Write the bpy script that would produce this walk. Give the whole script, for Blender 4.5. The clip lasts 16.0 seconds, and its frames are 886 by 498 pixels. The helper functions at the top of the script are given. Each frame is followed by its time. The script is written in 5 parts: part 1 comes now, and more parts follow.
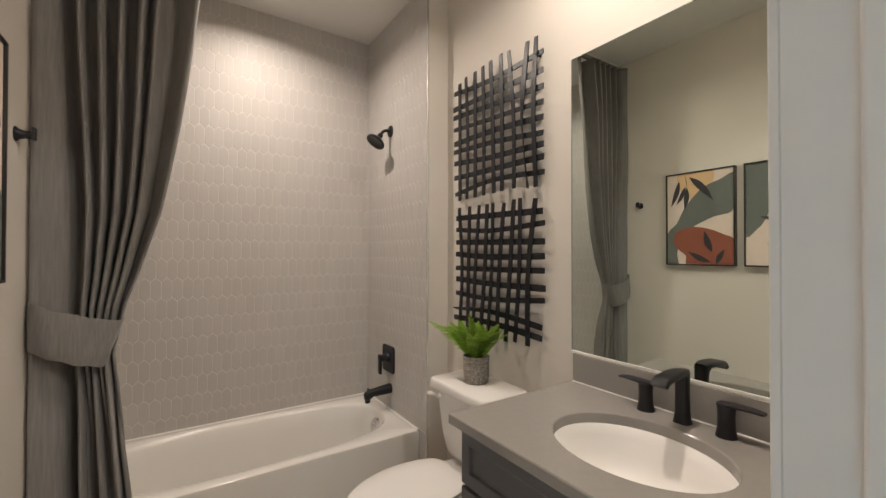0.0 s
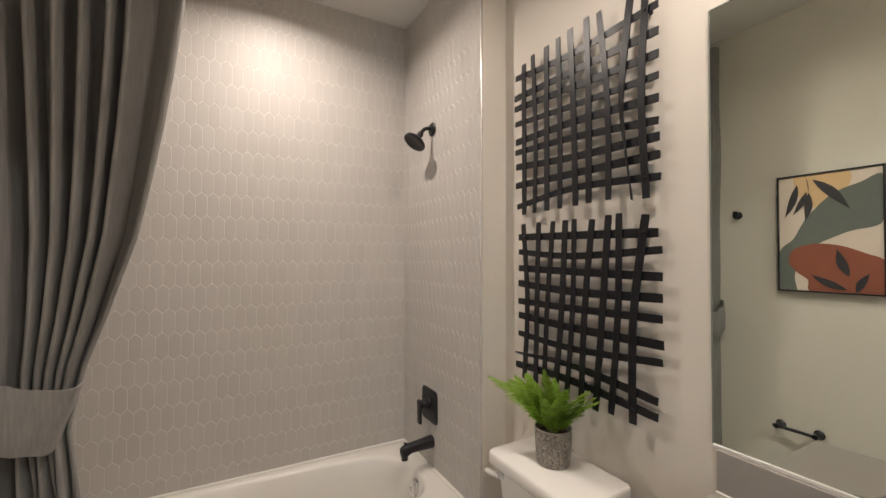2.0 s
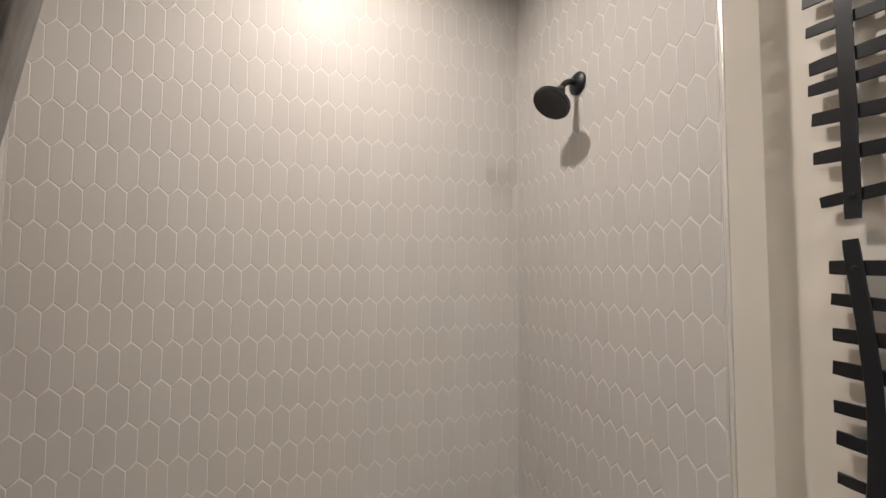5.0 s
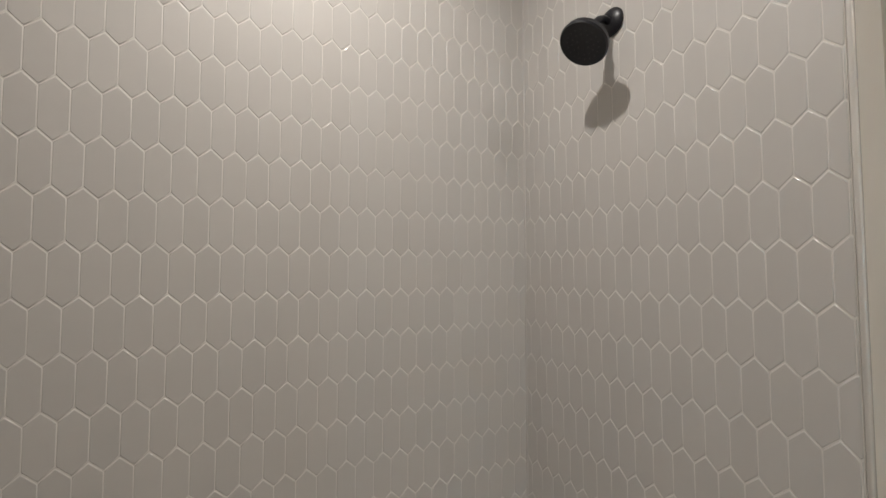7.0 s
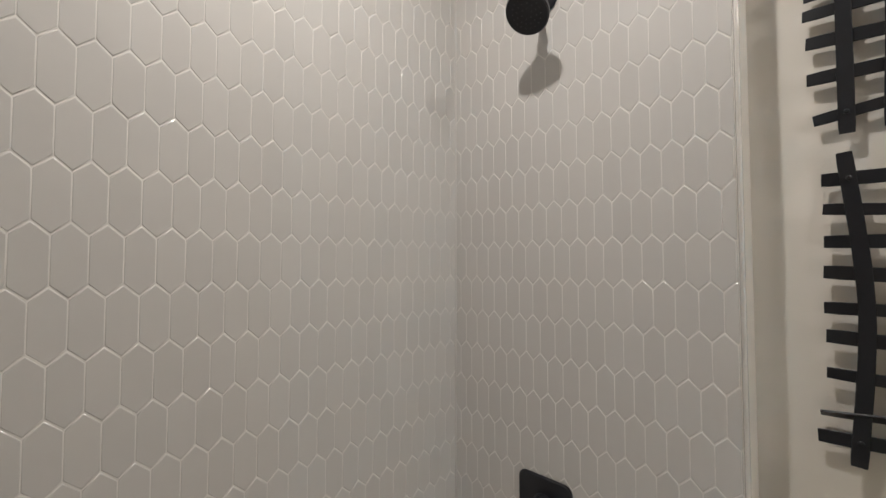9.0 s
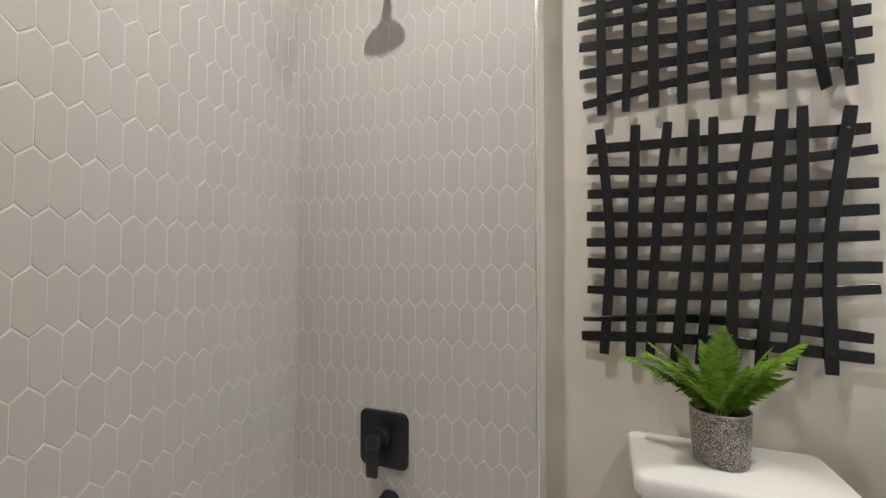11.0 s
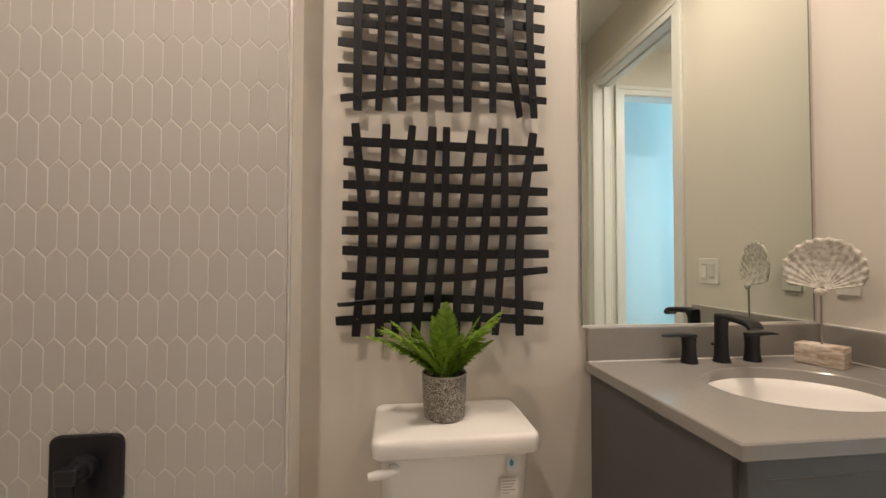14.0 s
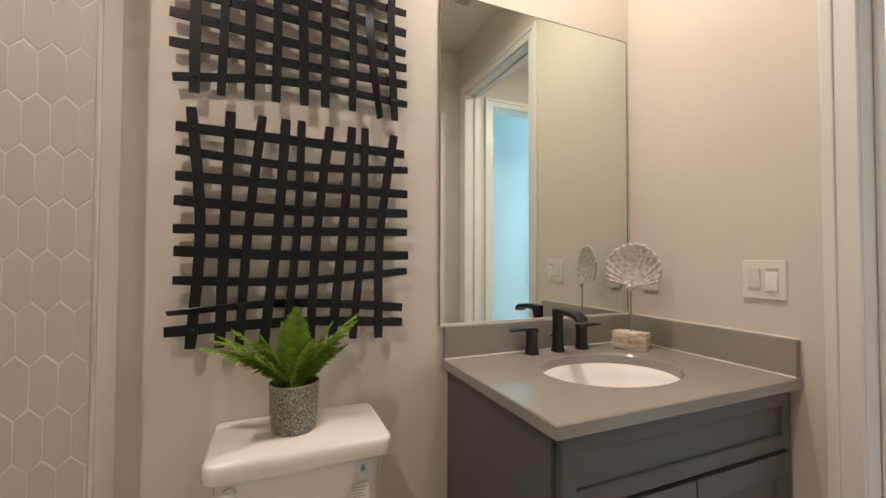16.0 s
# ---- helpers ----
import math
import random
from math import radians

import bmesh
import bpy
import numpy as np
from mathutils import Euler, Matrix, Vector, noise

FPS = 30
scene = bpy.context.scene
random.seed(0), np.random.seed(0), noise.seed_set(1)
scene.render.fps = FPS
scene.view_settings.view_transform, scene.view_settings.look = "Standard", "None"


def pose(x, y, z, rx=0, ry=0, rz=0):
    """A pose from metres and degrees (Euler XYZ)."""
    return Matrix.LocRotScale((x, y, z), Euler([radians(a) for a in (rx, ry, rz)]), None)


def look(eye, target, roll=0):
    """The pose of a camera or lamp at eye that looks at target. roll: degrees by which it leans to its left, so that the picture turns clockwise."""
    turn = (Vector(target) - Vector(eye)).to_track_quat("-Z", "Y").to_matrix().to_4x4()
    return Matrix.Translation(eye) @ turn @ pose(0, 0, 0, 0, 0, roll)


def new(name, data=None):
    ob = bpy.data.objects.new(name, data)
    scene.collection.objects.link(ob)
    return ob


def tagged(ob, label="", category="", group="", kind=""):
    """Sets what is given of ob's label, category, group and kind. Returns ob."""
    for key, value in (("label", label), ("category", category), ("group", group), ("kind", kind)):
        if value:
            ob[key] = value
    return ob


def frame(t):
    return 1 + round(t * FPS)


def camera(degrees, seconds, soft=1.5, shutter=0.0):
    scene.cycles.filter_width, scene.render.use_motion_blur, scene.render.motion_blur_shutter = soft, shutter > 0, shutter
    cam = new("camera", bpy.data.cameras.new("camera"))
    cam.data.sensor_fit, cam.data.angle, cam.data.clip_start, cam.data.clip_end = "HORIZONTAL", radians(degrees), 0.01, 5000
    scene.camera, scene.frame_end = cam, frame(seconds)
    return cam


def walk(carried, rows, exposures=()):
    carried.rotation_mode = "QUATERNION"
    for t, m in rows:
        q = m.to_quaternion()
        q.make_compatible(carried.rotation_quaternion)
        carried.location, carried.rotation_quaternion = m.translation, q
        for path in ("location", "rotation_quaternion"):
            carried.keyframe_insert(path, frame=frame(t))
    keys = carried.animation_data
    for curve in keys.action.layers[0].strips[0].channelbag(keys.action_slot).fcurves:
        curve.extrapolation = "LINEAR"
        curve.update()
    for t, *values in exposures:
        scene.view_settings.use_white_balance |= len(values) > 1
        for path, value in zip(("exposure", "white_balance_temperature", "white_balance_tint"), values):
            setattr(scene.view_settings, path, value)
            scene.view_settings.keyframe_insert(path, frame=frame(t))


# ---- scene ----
cam = camera(95.3, 16.0)
METRES, EYE, TILT, LEAN, TURN = 2.32, 1.335, 0.0, 0.0, -33.7
ROWS = [
    (0.0, 0.0050, -0.0059, 0.0062, 0.27, 0.60, -0.08),
    (0.5, -0.0039, 0.0389, 0.0140, 1.16, 0.68, -0.07),
    (1.0, -0.0217, 0.0941, 0.0263, 2.27, 0.81, -0.10),
    (1.5, -0.0327, 0.1425, 0.0395, 3.41, 1.03, -0.14),
    (2.0, -0.0431, 0.1878, 0.0497, 4.77, 1.13, -0.17),
    (2.5, -0.0630, 0.2496, 0.0506, 5.80, 1.77, -0.12),
    (3.0, -0.0820, 0.3199, 0.0543, 7.34, 2.29, -0.21),
    (3.5, -0.1038, 0.3767, 0.0569, 8.89, 2.62, -0.22),
    (4.0, -0.1331, 0.4252, 0.0554, 10.24, 2.72, -0.2),
    (4.5, -0.1724, 0.4728, 0.0629, 11.2, 2.9, -0.25),
    (5.0, -0.2107, 0.5181, 0.0813, 11.77, 2.92, -0.27),
    (7.5, -0.2933, 0.6454, 0.058, 2.07, 2.43, 0.03),
    (8.0, -0.3225, 0.6424, 0.0475, -2.28, 2.3, -0.0),
    (10.5, -0.3918, 0.6297, -0.0398, -29.36, 1.53, 0.05),
    (11.0, -0.3849, 0.6096, -0.0455, -34.87, 1.33, 0.04),
    (11.5, -0.3782, 0.5962, -0.0488, -40.26, 1.31, -0.01),
    (12.0, -0.3719, 0.5905, -0.0517, -45.35, 1.21, -0.06),
    (12.5, -0.3659, 0.586, -0.0564, -50.02, 1.31, -0.08),
    (13.0, -0.364, 0.58, -0.0595, -54.56, 1.44, -0.18),
    (13.5, -0.3599, 0.577, -0.0621, -58.93, 1.61, -0.19),
    (14.0, -0.3564, 0.571, -0.0615, -63.19, 1.43, -0.12),
    (14.5, -0.3534, 0.5655, -0.0608, -67.42, 1.39, -0.14),
    (15.0, -0.3461, 0.5543, -0.06, -71.34, 1.38, -0.15),
    (15.5, -0.3415, 0.5453, -0.0591, -75.17, 1.28, -0.18),
    (16.0, -0.3407, 0.5398, -0.0579, -79.2, 1.32, -0.17),
]
EXPOSURES = [(0, 0.02, 6430, 10), (0.5, 0.06, 6300, 10), (2, 0.12, 6330, 10), (3, 0.18, 6380, 10), (3.5, 0.24, 6180, 9), (4, 0.26, 6100, 8), (4.5, 0.27, 6050, 8), (5, 0.2, 6000, 8), (7.5, -0.16, 5760, 4), (8, -0.09, 5740, 4), (10.5, 0.28, 5620, 4), (11, 0.28, 5680, 4), (11.5, 0.23, 6050, 7), (12, 0.18, 6700, 11), (12.5, 0.16, 6860, 12), (13.5, 0.12, 6850, 12), (14.5, 0.1, 6770, 11), (16, 0.07, 6630, 10)]
walk(cam, [(t, pose(0, 0, EYE, TILT, LEAN, TURN) @ pose(METRES * x, METRES * y, METRES * z, 90 + pitch, roll, yaw)) for t, x, y, z, yaw, pitch, roll in ROWS], EXPOSURES)

# ---- light ----
world = bpy.data.worlds.new("world")
scene.world = world
world.use_nodes = True
sky = world.node_tree.nodes.new("ShaderNodeTexSky")
sky.sky_type, sky.sun_disc, sky.sun_elevation, sky.sun_rotation = "NISHITA", False, radians(35), radians(200)
world.node_tree.links.new(sky.outputs[0], world.node_tree.nodes["Background"].inputs[0])
world.node_tree.nodes["Background"].inputs[1].default_value = 0.1


def lamp(name, at, target, power, size, colour, shape="DISK", size_y=0.0, spread=180):
    data = bpy.data.lights.new(name, "AREA")
    data.shape, data.size, data.energy, data.color = shape, size, power, colour
    if size_y:
        data.size_y = size_y
    data.spread = radians(spread)
    ob = new(name, data)
    ob.matrix_world = look(at, target)
    return ob


CEIL = 2.81
WARM = (1.0, 0.855, 0.735)
SHOWER_LIGHT = (0.39, 2.12)
VANITY_LIGHT = (0.92, 0.72)
lamp("shower_lamp", (*SHOWER_LIGHT, CEIL - 0.012), (*SHOWER_LIGHT, 0), 12.8, 0.06, WARM, spread=152)
lamp("vanity_lamp", (*VANITY_LIGHT, CEIL - 0.012), (*VANITY_LIGHT, 0), 13.8, 0.06, WARM, spread=160)
lamp("far_window_light", (-0.90, -2.88, 1.5), (-0.98, 0.0, 1.3), 92, 0.6, (0.58, 0.83, 1.0), "RECTANGLE", 1.5)
lamp("hall_lamp", (0.9, -0.85, CEIL - 0.012), (0.9, -0.85, 0), 33, 0.10, (1.0, 0.93, 0.86))

# ---- materials ----


def material(name, colour, rough=0.5, metal=0.0, vary=0.06, scale=12.0, bump=0.0, bump_scale=200.0, coat=0.0, per_piece=0.0, spec=0.5):
    mat = bpy.data.materials.new(name)
    mat.use_nodes = True
    nt = mat.node_tree
    bsdf = nt.nodes["Principled BSDF"]
    bsdf.inputs["Metallic"].default_value = metal
    bsdf.inputs["Coat Weight"].default_value = coat
    bsdf.inputs["Specular IOR Level"].default_value = spec
    coord = nt.nodes.new("ShaderNodeTexCoord")
    big = nt.nodes.new("ShaderNodeTexNoise")
    big.inputs["Scale"].default_value, big.inputs["Detail"].default_value = scale, 6
    fine = nt.nodes.new("ShaderNodeTexNoise")
    fine.inputs["Scale"].default_value, fine.inputs["Detail"].default_value = bump_scale, 4
    nt.links.new(coord.outputs["Object"], big.inputs["Vector"])
    nt.links.new(coord.outputs["Object"], fine.inputs["Vector"])
    ramp = nt.nodes.new("ShaderNodeMapRange")
    ramp.inputs["To Min"].default_value, ramp.inputs["To Max"].default_value = 1 - vary, 1 + vary
    nt.links.new(big.outputs["Fac"], ramp.inputs["Value"])
    gain = ramp.outputs[0]
    if per_piece:
        info = nt.nodes.new("ShaderNodeObjectInfo")
        geo = nt.nodes.new("ShaderNodeNewGeometry")
        add = nt.nodes.new("ShaderNodeMath")
        add.operation = "ADD"
        nt.links.new(info.outputs["Random"], add.inputs[0])
        nt.links.new(geo.outputs["Random Per Island"], add.inputs[1])
        frac = nt.nodes.new("ShaderNodeMath")
        frac.operation = "FRACT"
        nt.links.new(add.outputs[0], frac.inputs[0])
        span = nt.nodes.new("ShaderNodeMapRange")
        span.inputs["To Min"].default_value, span.inputs["To Max"].default_value = 1 - per_piece, 1 + per_piece
        nt.links.new(frac.outputs[0], span.inputs["Value"])
        mul = nt.nodes.new("ShaderNodeMath")
        mul.operation = "MULTIPLY"
        nt.links.new(gain, mul.inputs[0])
        nt.links.new(span.outputs[0], mul.inputs[1])
        gain = mul.outputs[0]
    mix = nt.nodes.new("ShaderNodeVectorMath")
    mix.operation = "SCALE"
    mix.inputs[0].default_value = colour
    nt.links.new(gain, mix.inputs["Scale"])
    nt.links.new(mix.outputs[0], bsdf.inputs["Base Color"])
    rr = nt.nodes.new("ShaderNodeMapRange")
    rr.inputs["To Min"].default_value, rr.inputs["To Max"].default_value = rough * 0.88, min(1, rough * 1.12)
    nt.links.new(fine.outputs["Fac"], rr.inputs["Value"])
    nt.links.new(rr.outputs[0], bsdf.inputs["Roughness"])
    if bump:
        b = nt.nodes.new("ShaderNodeBump")
        b.inputs["Strength"].default_value, b.inputs["Distance"].default_value = bump, 0.002
        nt.links.new(fine.outputs["Fac"], b.inputs["Height"])
        nt.links.new(b.outputs[0], bsdf.inputs["Normal"])
    return mat


def glowing(name, colour, strength):
    mat = bpy.data.materials.new(name)
    mat.use_nodes = True
    bsdf = mat.node_tree.nodes["Principled BSDF"]
    bsdf.inputs["Base Color"].default_value = (*colour, 1)
    bsdf.inputs["Emission Color"].default_value = (*colour, 1)
    bsdf.inputs["Emission Strength"].default_value = strength
    return mat


PAINT = material("wall_paint", (0.66, 0.615, 0.55), 0.6, vary=0.03, scale=3, bump=0.12, bump_scale=260)
CEILING = material("ceiling_paint", (0.74, 0.72, 0.69), 0.8, vary=0.03, scale=3, bump=0.2, bump_scale=160)
TRIM = material("trim_paint", (0.74, 0.73, 0.71), 0.35, vary=0.03, scale=8, bump=0.03)
TILE = material("picket_tile", (0.495, 0.472, 0.445), 0.48, vary=0.015, scale=30, per_piece=0.024, spec=0.25)
# glossier copy of TILE, its colour lightened to paint the glint along the bevels
TILE_EDGE_LIT = material("picket_tile_lit_edge", (0.56, 0.535, 0.505), 0.20, vary=0.01, scale=20, spec=0.9)
GROUT = material("grout", (0.63, 0.60, 0.56), 0.5, vary=0.05, scale=40, bump=0.1, bump_scale=400)
EDGE = material("edge_trim", (0.70, 0.67, 0.63), 0.24, metal=0.5, vary=0.02)
BASIN = material("basin_porcelain", (0.80, 0.78, 0.75), 0.34, vary=0.02, scale=4, spec=0.35)
PORCELAIN = material("porcelain", (0.80, 0.78, 0.75), 0.16, vary=0.02, scale=4, coat=0.15)
ACRYLIC = material("tub_acrylic", (0.74, 0.72, 0.68), 0.16, vary=0.02, scale=4, coat=0.3)
BLACK = material("matt_black_metal", (0.010, 0.010, 0.013), 0.36, metal=0.0, vary=0.15, scale=30, bump=0.03, bump_scale=300, spec=0.38)
ART = material("black_iron_strip", (0.0055, 0.006, 0.0085), 0.36, metal=0.0, vary=0.25, scale=25, bump=0.15, bump_scale=120, spec=0.42)
CHROME = material("chrome", (0.8, 0.8, 0.8), 0.08, metal=1.0, vary=0.02)
QUARTZ = material("grey_quartz", (0.30, 0.281, 0.262), 0.13, vary=0.05, scale=60, bump=0.01, bump_scale=300)
CAULK = material("white_caulk", (0.72, 0.70, 0.66), 0.5, vary=0.05)
CABINET = material("grey_cabinet_paint", (0.096, 0.096, 0.100), 0.36, vary=0.06, scale=10, bump=0.05, bump_scale=220)
# near-black for shaded openings, painted on solid pieces; also the shower nozzles
SHADOW_GAP = material("gap_shade_black", (0.03, 0.03, 0.03), 0.8)
PLASTIC = material("switch_plastic", (0.74, 0.72, 0.67), 0.3, vary=0.02)
FLOOR = material("floor_tile", (0.46, 0.43, 0.39), 0.4, vary=0.12, scale=5, bump=0.05, bump_scale=90)
LABEL = material("label_paper", (0.79, 0.775, 0.75), 0.5, vary=0.03)
STICKER = material("sticker_paper", (0.60, 0.68, 0.74), 0.5, vary=0.03)
TEAL = material("teal_ink", (0.07, 0.27, 0.38), 0.5, vary=0.03)
INK = material("grey_ink", (0.42, 0.42, 0.42), 0.6, vary=0.05)
SOIL = material("potting_soil", (0.05, 0.035, 0.025), 0.9, vary=0.4, scale=90, bump=0.9, bump_scale=150)
# the blue of the window's daylight is put into this wall colour
FAR_DAYLIT = material("far_room_daylight_tint", (0.54, 0.68, 0.76), 0.7, vary=0.04, scale=2)


def mirror_material():
    mat = bpy.data.materials.new("mirror_silver")
    mat.use_nodes = True
    b = mat.node_tree.nodes["Principled BSDF"]
    b.inputs["Base Color"].default_value = (0.74, 0.80, 0.745, 1)
    b.inputs["Metallic"].default_value = 1
    b.inputs["Roughness"].default_value = 0.0
    return mat


MIRROR = mirror_material()


def fabric_material():
    mat = material("curtain_linen", (0.20, 0.191, 0.18), 0.85, vary=0.10, scale=6, bump=0.35, bump_scale=500, spec=0.15)
    nt = mat.node_tree
    bsdf = nt.nodes["Principled BSDF"]
    bsdf.inputs["Sheen Weight"].default_value = 0.15
    wave = nt.nodes.new("ShaderNodeTexNoise")
    mapping = nt.nodes.new("ShaderNodeMapping")
    mapping.inputs["Scale"].default_value = (900, 900, 25)
    coord = nt.nodes.new("ShaderNodeTexCoord")
    nt.links.new(coord.outputs["Object"], mapping.inputs["Vector"])
    nt.links.new(mapping.outputs[0], wave.inputs["Vector"])
    wave.inputs["Scale"].default_value = 1.0
    # slubs: faint upright streaks in the yarn
    slub_map = nt.nodes.new("ShaderNodeMapping")
    slub_map.inputs["Scale"].default_value = (150, 150, 9)
    slub = nt.nodes.new("ShaderNodeTexNoise")
    slub.inputs["Scale"].default_value, slub.inputs["Detail"].default_value = 1.0, 5
    span = nt.nodes.new("ShaderNodeMapRange")
    span.inputs["From Min"].default_value, span.inputs["From Max"].default_value = 0.3, 0.7
    span.inputs["To Min"].default_value, span.inputs["To Max"].default_value = 0.86, 1.12
    tone = nt.nodes.new("ShaderNodeVectorMath")
    tone.operation = "SCALE"
    nt.links.new(coord.outputs["Object"], slub_map.inputs["Vector"])
    nt.links.new(slub_map.outputs[0], slub.inputs["Vector"])
    nt.links.new(slub.outputs["Fac"], span.inputs["Value"])
    nt.links.new(bsdf.inputs["Base Color"].links[0].from_socket, tone.inputs[0])
    nt.links.new(span.outputs[0], tone.inputs["Scale"])
    nt.links.new(tone.outputs[0], bsdf.inputs["Base Color"])
    b = nt.nodes.new("ShaderNodeBump")
    b.inputs["Strength"].default_value, b.inputs["Distance"].default_value = 0.3, 0.001
    nt.links.new(wave.outputs["Fac"], b.inputs["Height"])
    nt.links.new(b.outputs[0], bsdf.inputs["Normal"])
    return mat


LINEN = fabric_material()


def pot_material():
    mat = material("hammered_pot", (0.20, 0.18, 0.16), 0.4, vary=0.15, scale=40, bump=0.05)
    nt = mat.node_tree
    bsdf = nt.nodes["Principled BSDF"]
    vor = nt.nodes.new("ShaderNodeTexVoronoi")
    vor.inputs["Scale"].default_value = 190
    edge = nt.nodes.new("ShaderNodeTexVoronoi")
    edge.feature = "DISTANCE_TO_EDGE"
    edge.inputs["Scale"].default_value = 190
    coord = nt.nodes.new("ShaderNodeTexCoord")
    nt.links.new(coord.outputs["Object"], vor.inputs["Vector"])
    nt.links.new(coord.outputs["Object"], edge.inputs["Vector"])
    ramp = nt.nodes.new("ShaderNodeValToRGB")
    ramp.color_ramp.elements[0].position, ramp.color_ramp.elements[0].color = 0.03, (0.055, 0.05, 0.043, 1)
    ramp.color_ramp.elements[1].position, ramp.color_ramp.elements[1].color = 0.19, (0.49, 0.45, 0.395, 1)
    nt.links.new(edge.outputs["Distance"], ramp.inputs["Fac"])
    tint = nt.nodes.new("ShaderNodeMix")
    tint.data_type, tint.blend_type = "RGBA", "MULTIPLY"
    grey = nt.nodes.new("ShaderNodeMapRange")
    grey.inputs["To Min"].default_value, grey.inputs["To Max"].default_value = 0.7, 1.25
    nt.links.new(vor.outputs["Color"], grey.inputs["Value"])
    tint.inputs[0].default_value = 1.0
    nt.links.new(ramp.outputs[0], tint.inputs[6])
    nt.links.new(grey.outputs[0], tint.inputs[7])
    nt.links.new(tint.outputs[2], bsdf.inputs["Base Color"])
    b = nt.nodes.new("ShaderNodeBump")
    b.invert = True
    b.inputs["Strength"].default_value, b.inputs["Distance"].default_value = 0.9, 0.003
    nt.links.new(vor.outputs["Distance"], b.inputs["Height"])
    nt.links.new(b.outputs[0], bsdf.inputs["Normal"])
    return mat


POT = pot_material()
POT_RIM = material("pot_rim", (0.34, 0.31, 0.27), 0.45, vary=0.08, scale=60)


def wood_material():
    mat = material("whitewashed_wood", (0.5, 0.42, 0.34), 0.75, vary=0.2, scale=30, bump=0.4, bump_scale=140)
    nt = mat.node_tree
    bsdf = nt.nodes["Principled BSDF"]
    coord = nt.nodes.new("ShaderNodeTexCoord")
    mapping = nt.nodes.new("ShaderNodeMapping")
    mapping.inputs["Scale"].default_value = (26, 9, 70)
    grain = nt.nodes.new("ShaderNodeTexNoise")
    grain.inputs["Scale"].default_value, grain.inputs["Detail"].default_value = 1.2, 8
    nt.links.new(coord.outputs["Object"], mapping.inputs["Vector"])
    nt.links.new(mapping.outputs[0], grain.inputs["Vector"])
    ramp = nt.nodes.new("ShaderNodeValToRGB")
    ramp.color_ramp.elements[0].position, ramp.color_ramp.elements[0].color = 0.34, (0.36, 0.26, 0.18, 1)
    ramp.color_ramp.elements[1].position, ramp.color_ramp.elements[1].color = 0.58, (0.66, 0.58, 0.50, 1)
    nt.links.new(grain.outputs["Fac"], ramp.inputs["Fac"])
    nt.links.new(ramp.outputs[0], bsdf.inputs["Base Color"])
    return mat


WOOD = wood_material()


def shell_material():
    mat = material("silvered_shell", (0.5, 0.47, 0.42), 0.45, metal=0.1, vary=0.2, scale=60, bump=0.3, bump_scale=160)
    nt = mat.node_tree
    bsdf = nt.nodes["Principled BSDF"]
    noise_ = nt.nodes.new("ShaderNodeTexNoise")
    noise_.inputs["Scale"].default_value, noise_.inputs["Detail"].default_value = 75, 6
    coord = nt.nodes.new("ShaderNodeTexCoord")
    nt.links.new(coord.outputs["Object"], noise_.inputs["Vector"])
    ramp = nt.nodes.new("ShaderNodeValToRGB")
    ramp.color_ramp.elements[0].position, ramp.color_ramp.elements[0].color = 0.36, (0.36, 0.325, 0.275, 1)
    ramp.color_ramp.elements[1].position, ramp.color_ramp.elements[1].color = 0.58, (0.60, 0.565, 0.51, 1)
    nt.links.new(noise_.outputs["Fac"], ramp.inputs["Fac"])
    nt.links.new(ramp.outputs[0], bsdf.inputs["Base Color"])
    return mat


SHELL = shell_material()


def leaf_material():
    """Thin green leaf that lets some of the light through."""
    mat = material("fern_leaf", (0.235, 0.385, 0.045), 0.55, vary=0.3, scale=40, bump=0.1, per_piece=0.2)
    nt = mat.node_tree
    bsdf = nt.nodes["Principled BSDF"]
    thin = nt.nodes.new("ShaderNodeBsdfTranslucent")
    nt.links.new(bsdf.inputs["Base Color"].links[0].from_socket, thin.inputs["Color"])
    both = nt.nodes.new("ShaderNodeMixShader")
    both.inputs[0].default_value = 0.38
    nt.links.new(bsdf.outputs[0], both.inputs[1])
    nt.links.new(thin.outputs[0], both.inputs[2])
    nt.links.new(both.outputs[0], nt.nodes["Material Output"].inputs["Surface"])
    return mat


LEAF = leaf_material()

# ---- mesh helpers ----


def mesh_from(name, bm, mat, smooth=None):
    bmesh.ops.recalc_face_normals(bm, faces=bm.faces)
    me = bpy.data.meshes.new(name)
    bm.to_mesh(me)
    bm.free()
    me.materials.append(mat)
    if smooth is not None:
        for p in me.polygons:
            p.use_smooth = True
        me.set_sharp_from_angle(angle=radians(smooth))
    return me


def part(name, bm, mat, parent, label="", smooth=None):
    ob = new(name, mesh_from(name, bm, mat, smooth))
    if parent is not None:
        ob.parent = parent
        if parent.parent is None:
            ob.matrix_parent_inverse = parent.matrix_basis.inverted()
    return tagged(ob, label)


def thing(name, at, label, category, group="", kind=""):
    ob = new(name)
    ob.location = at
    ob.empty_display_size = 0.05
    bpy.context.view_layer.update()
    return tagged(ob, label, category, group, kind)


def setting(name, bm, mat, label="", smooth=None):
    return tagged(new(name, mesh_from(name, bm, mat, smooth)), label, kind="structure")


def box(bm, lo, hi, bevel=0.0, seg=2):
    size = [h - l for l, h in zip(lo, hi)]
    mid = [(h + l) / 2 for l, h in zip(lo, hi)]
    made = bmesh.ops.create_cube(bm, size=1, matrix=Matrix.Translation(mid) @ Matrix.Diagonal((*size, 1)))
    if bevel:
        edges = list({e for v in made["verts"] for e in v.link_edges})
        bmesh.ops.bevel(bm, geom=edges, offset=bevel, segments=seg, profile=0.5, affect="EDGES")
    return bm


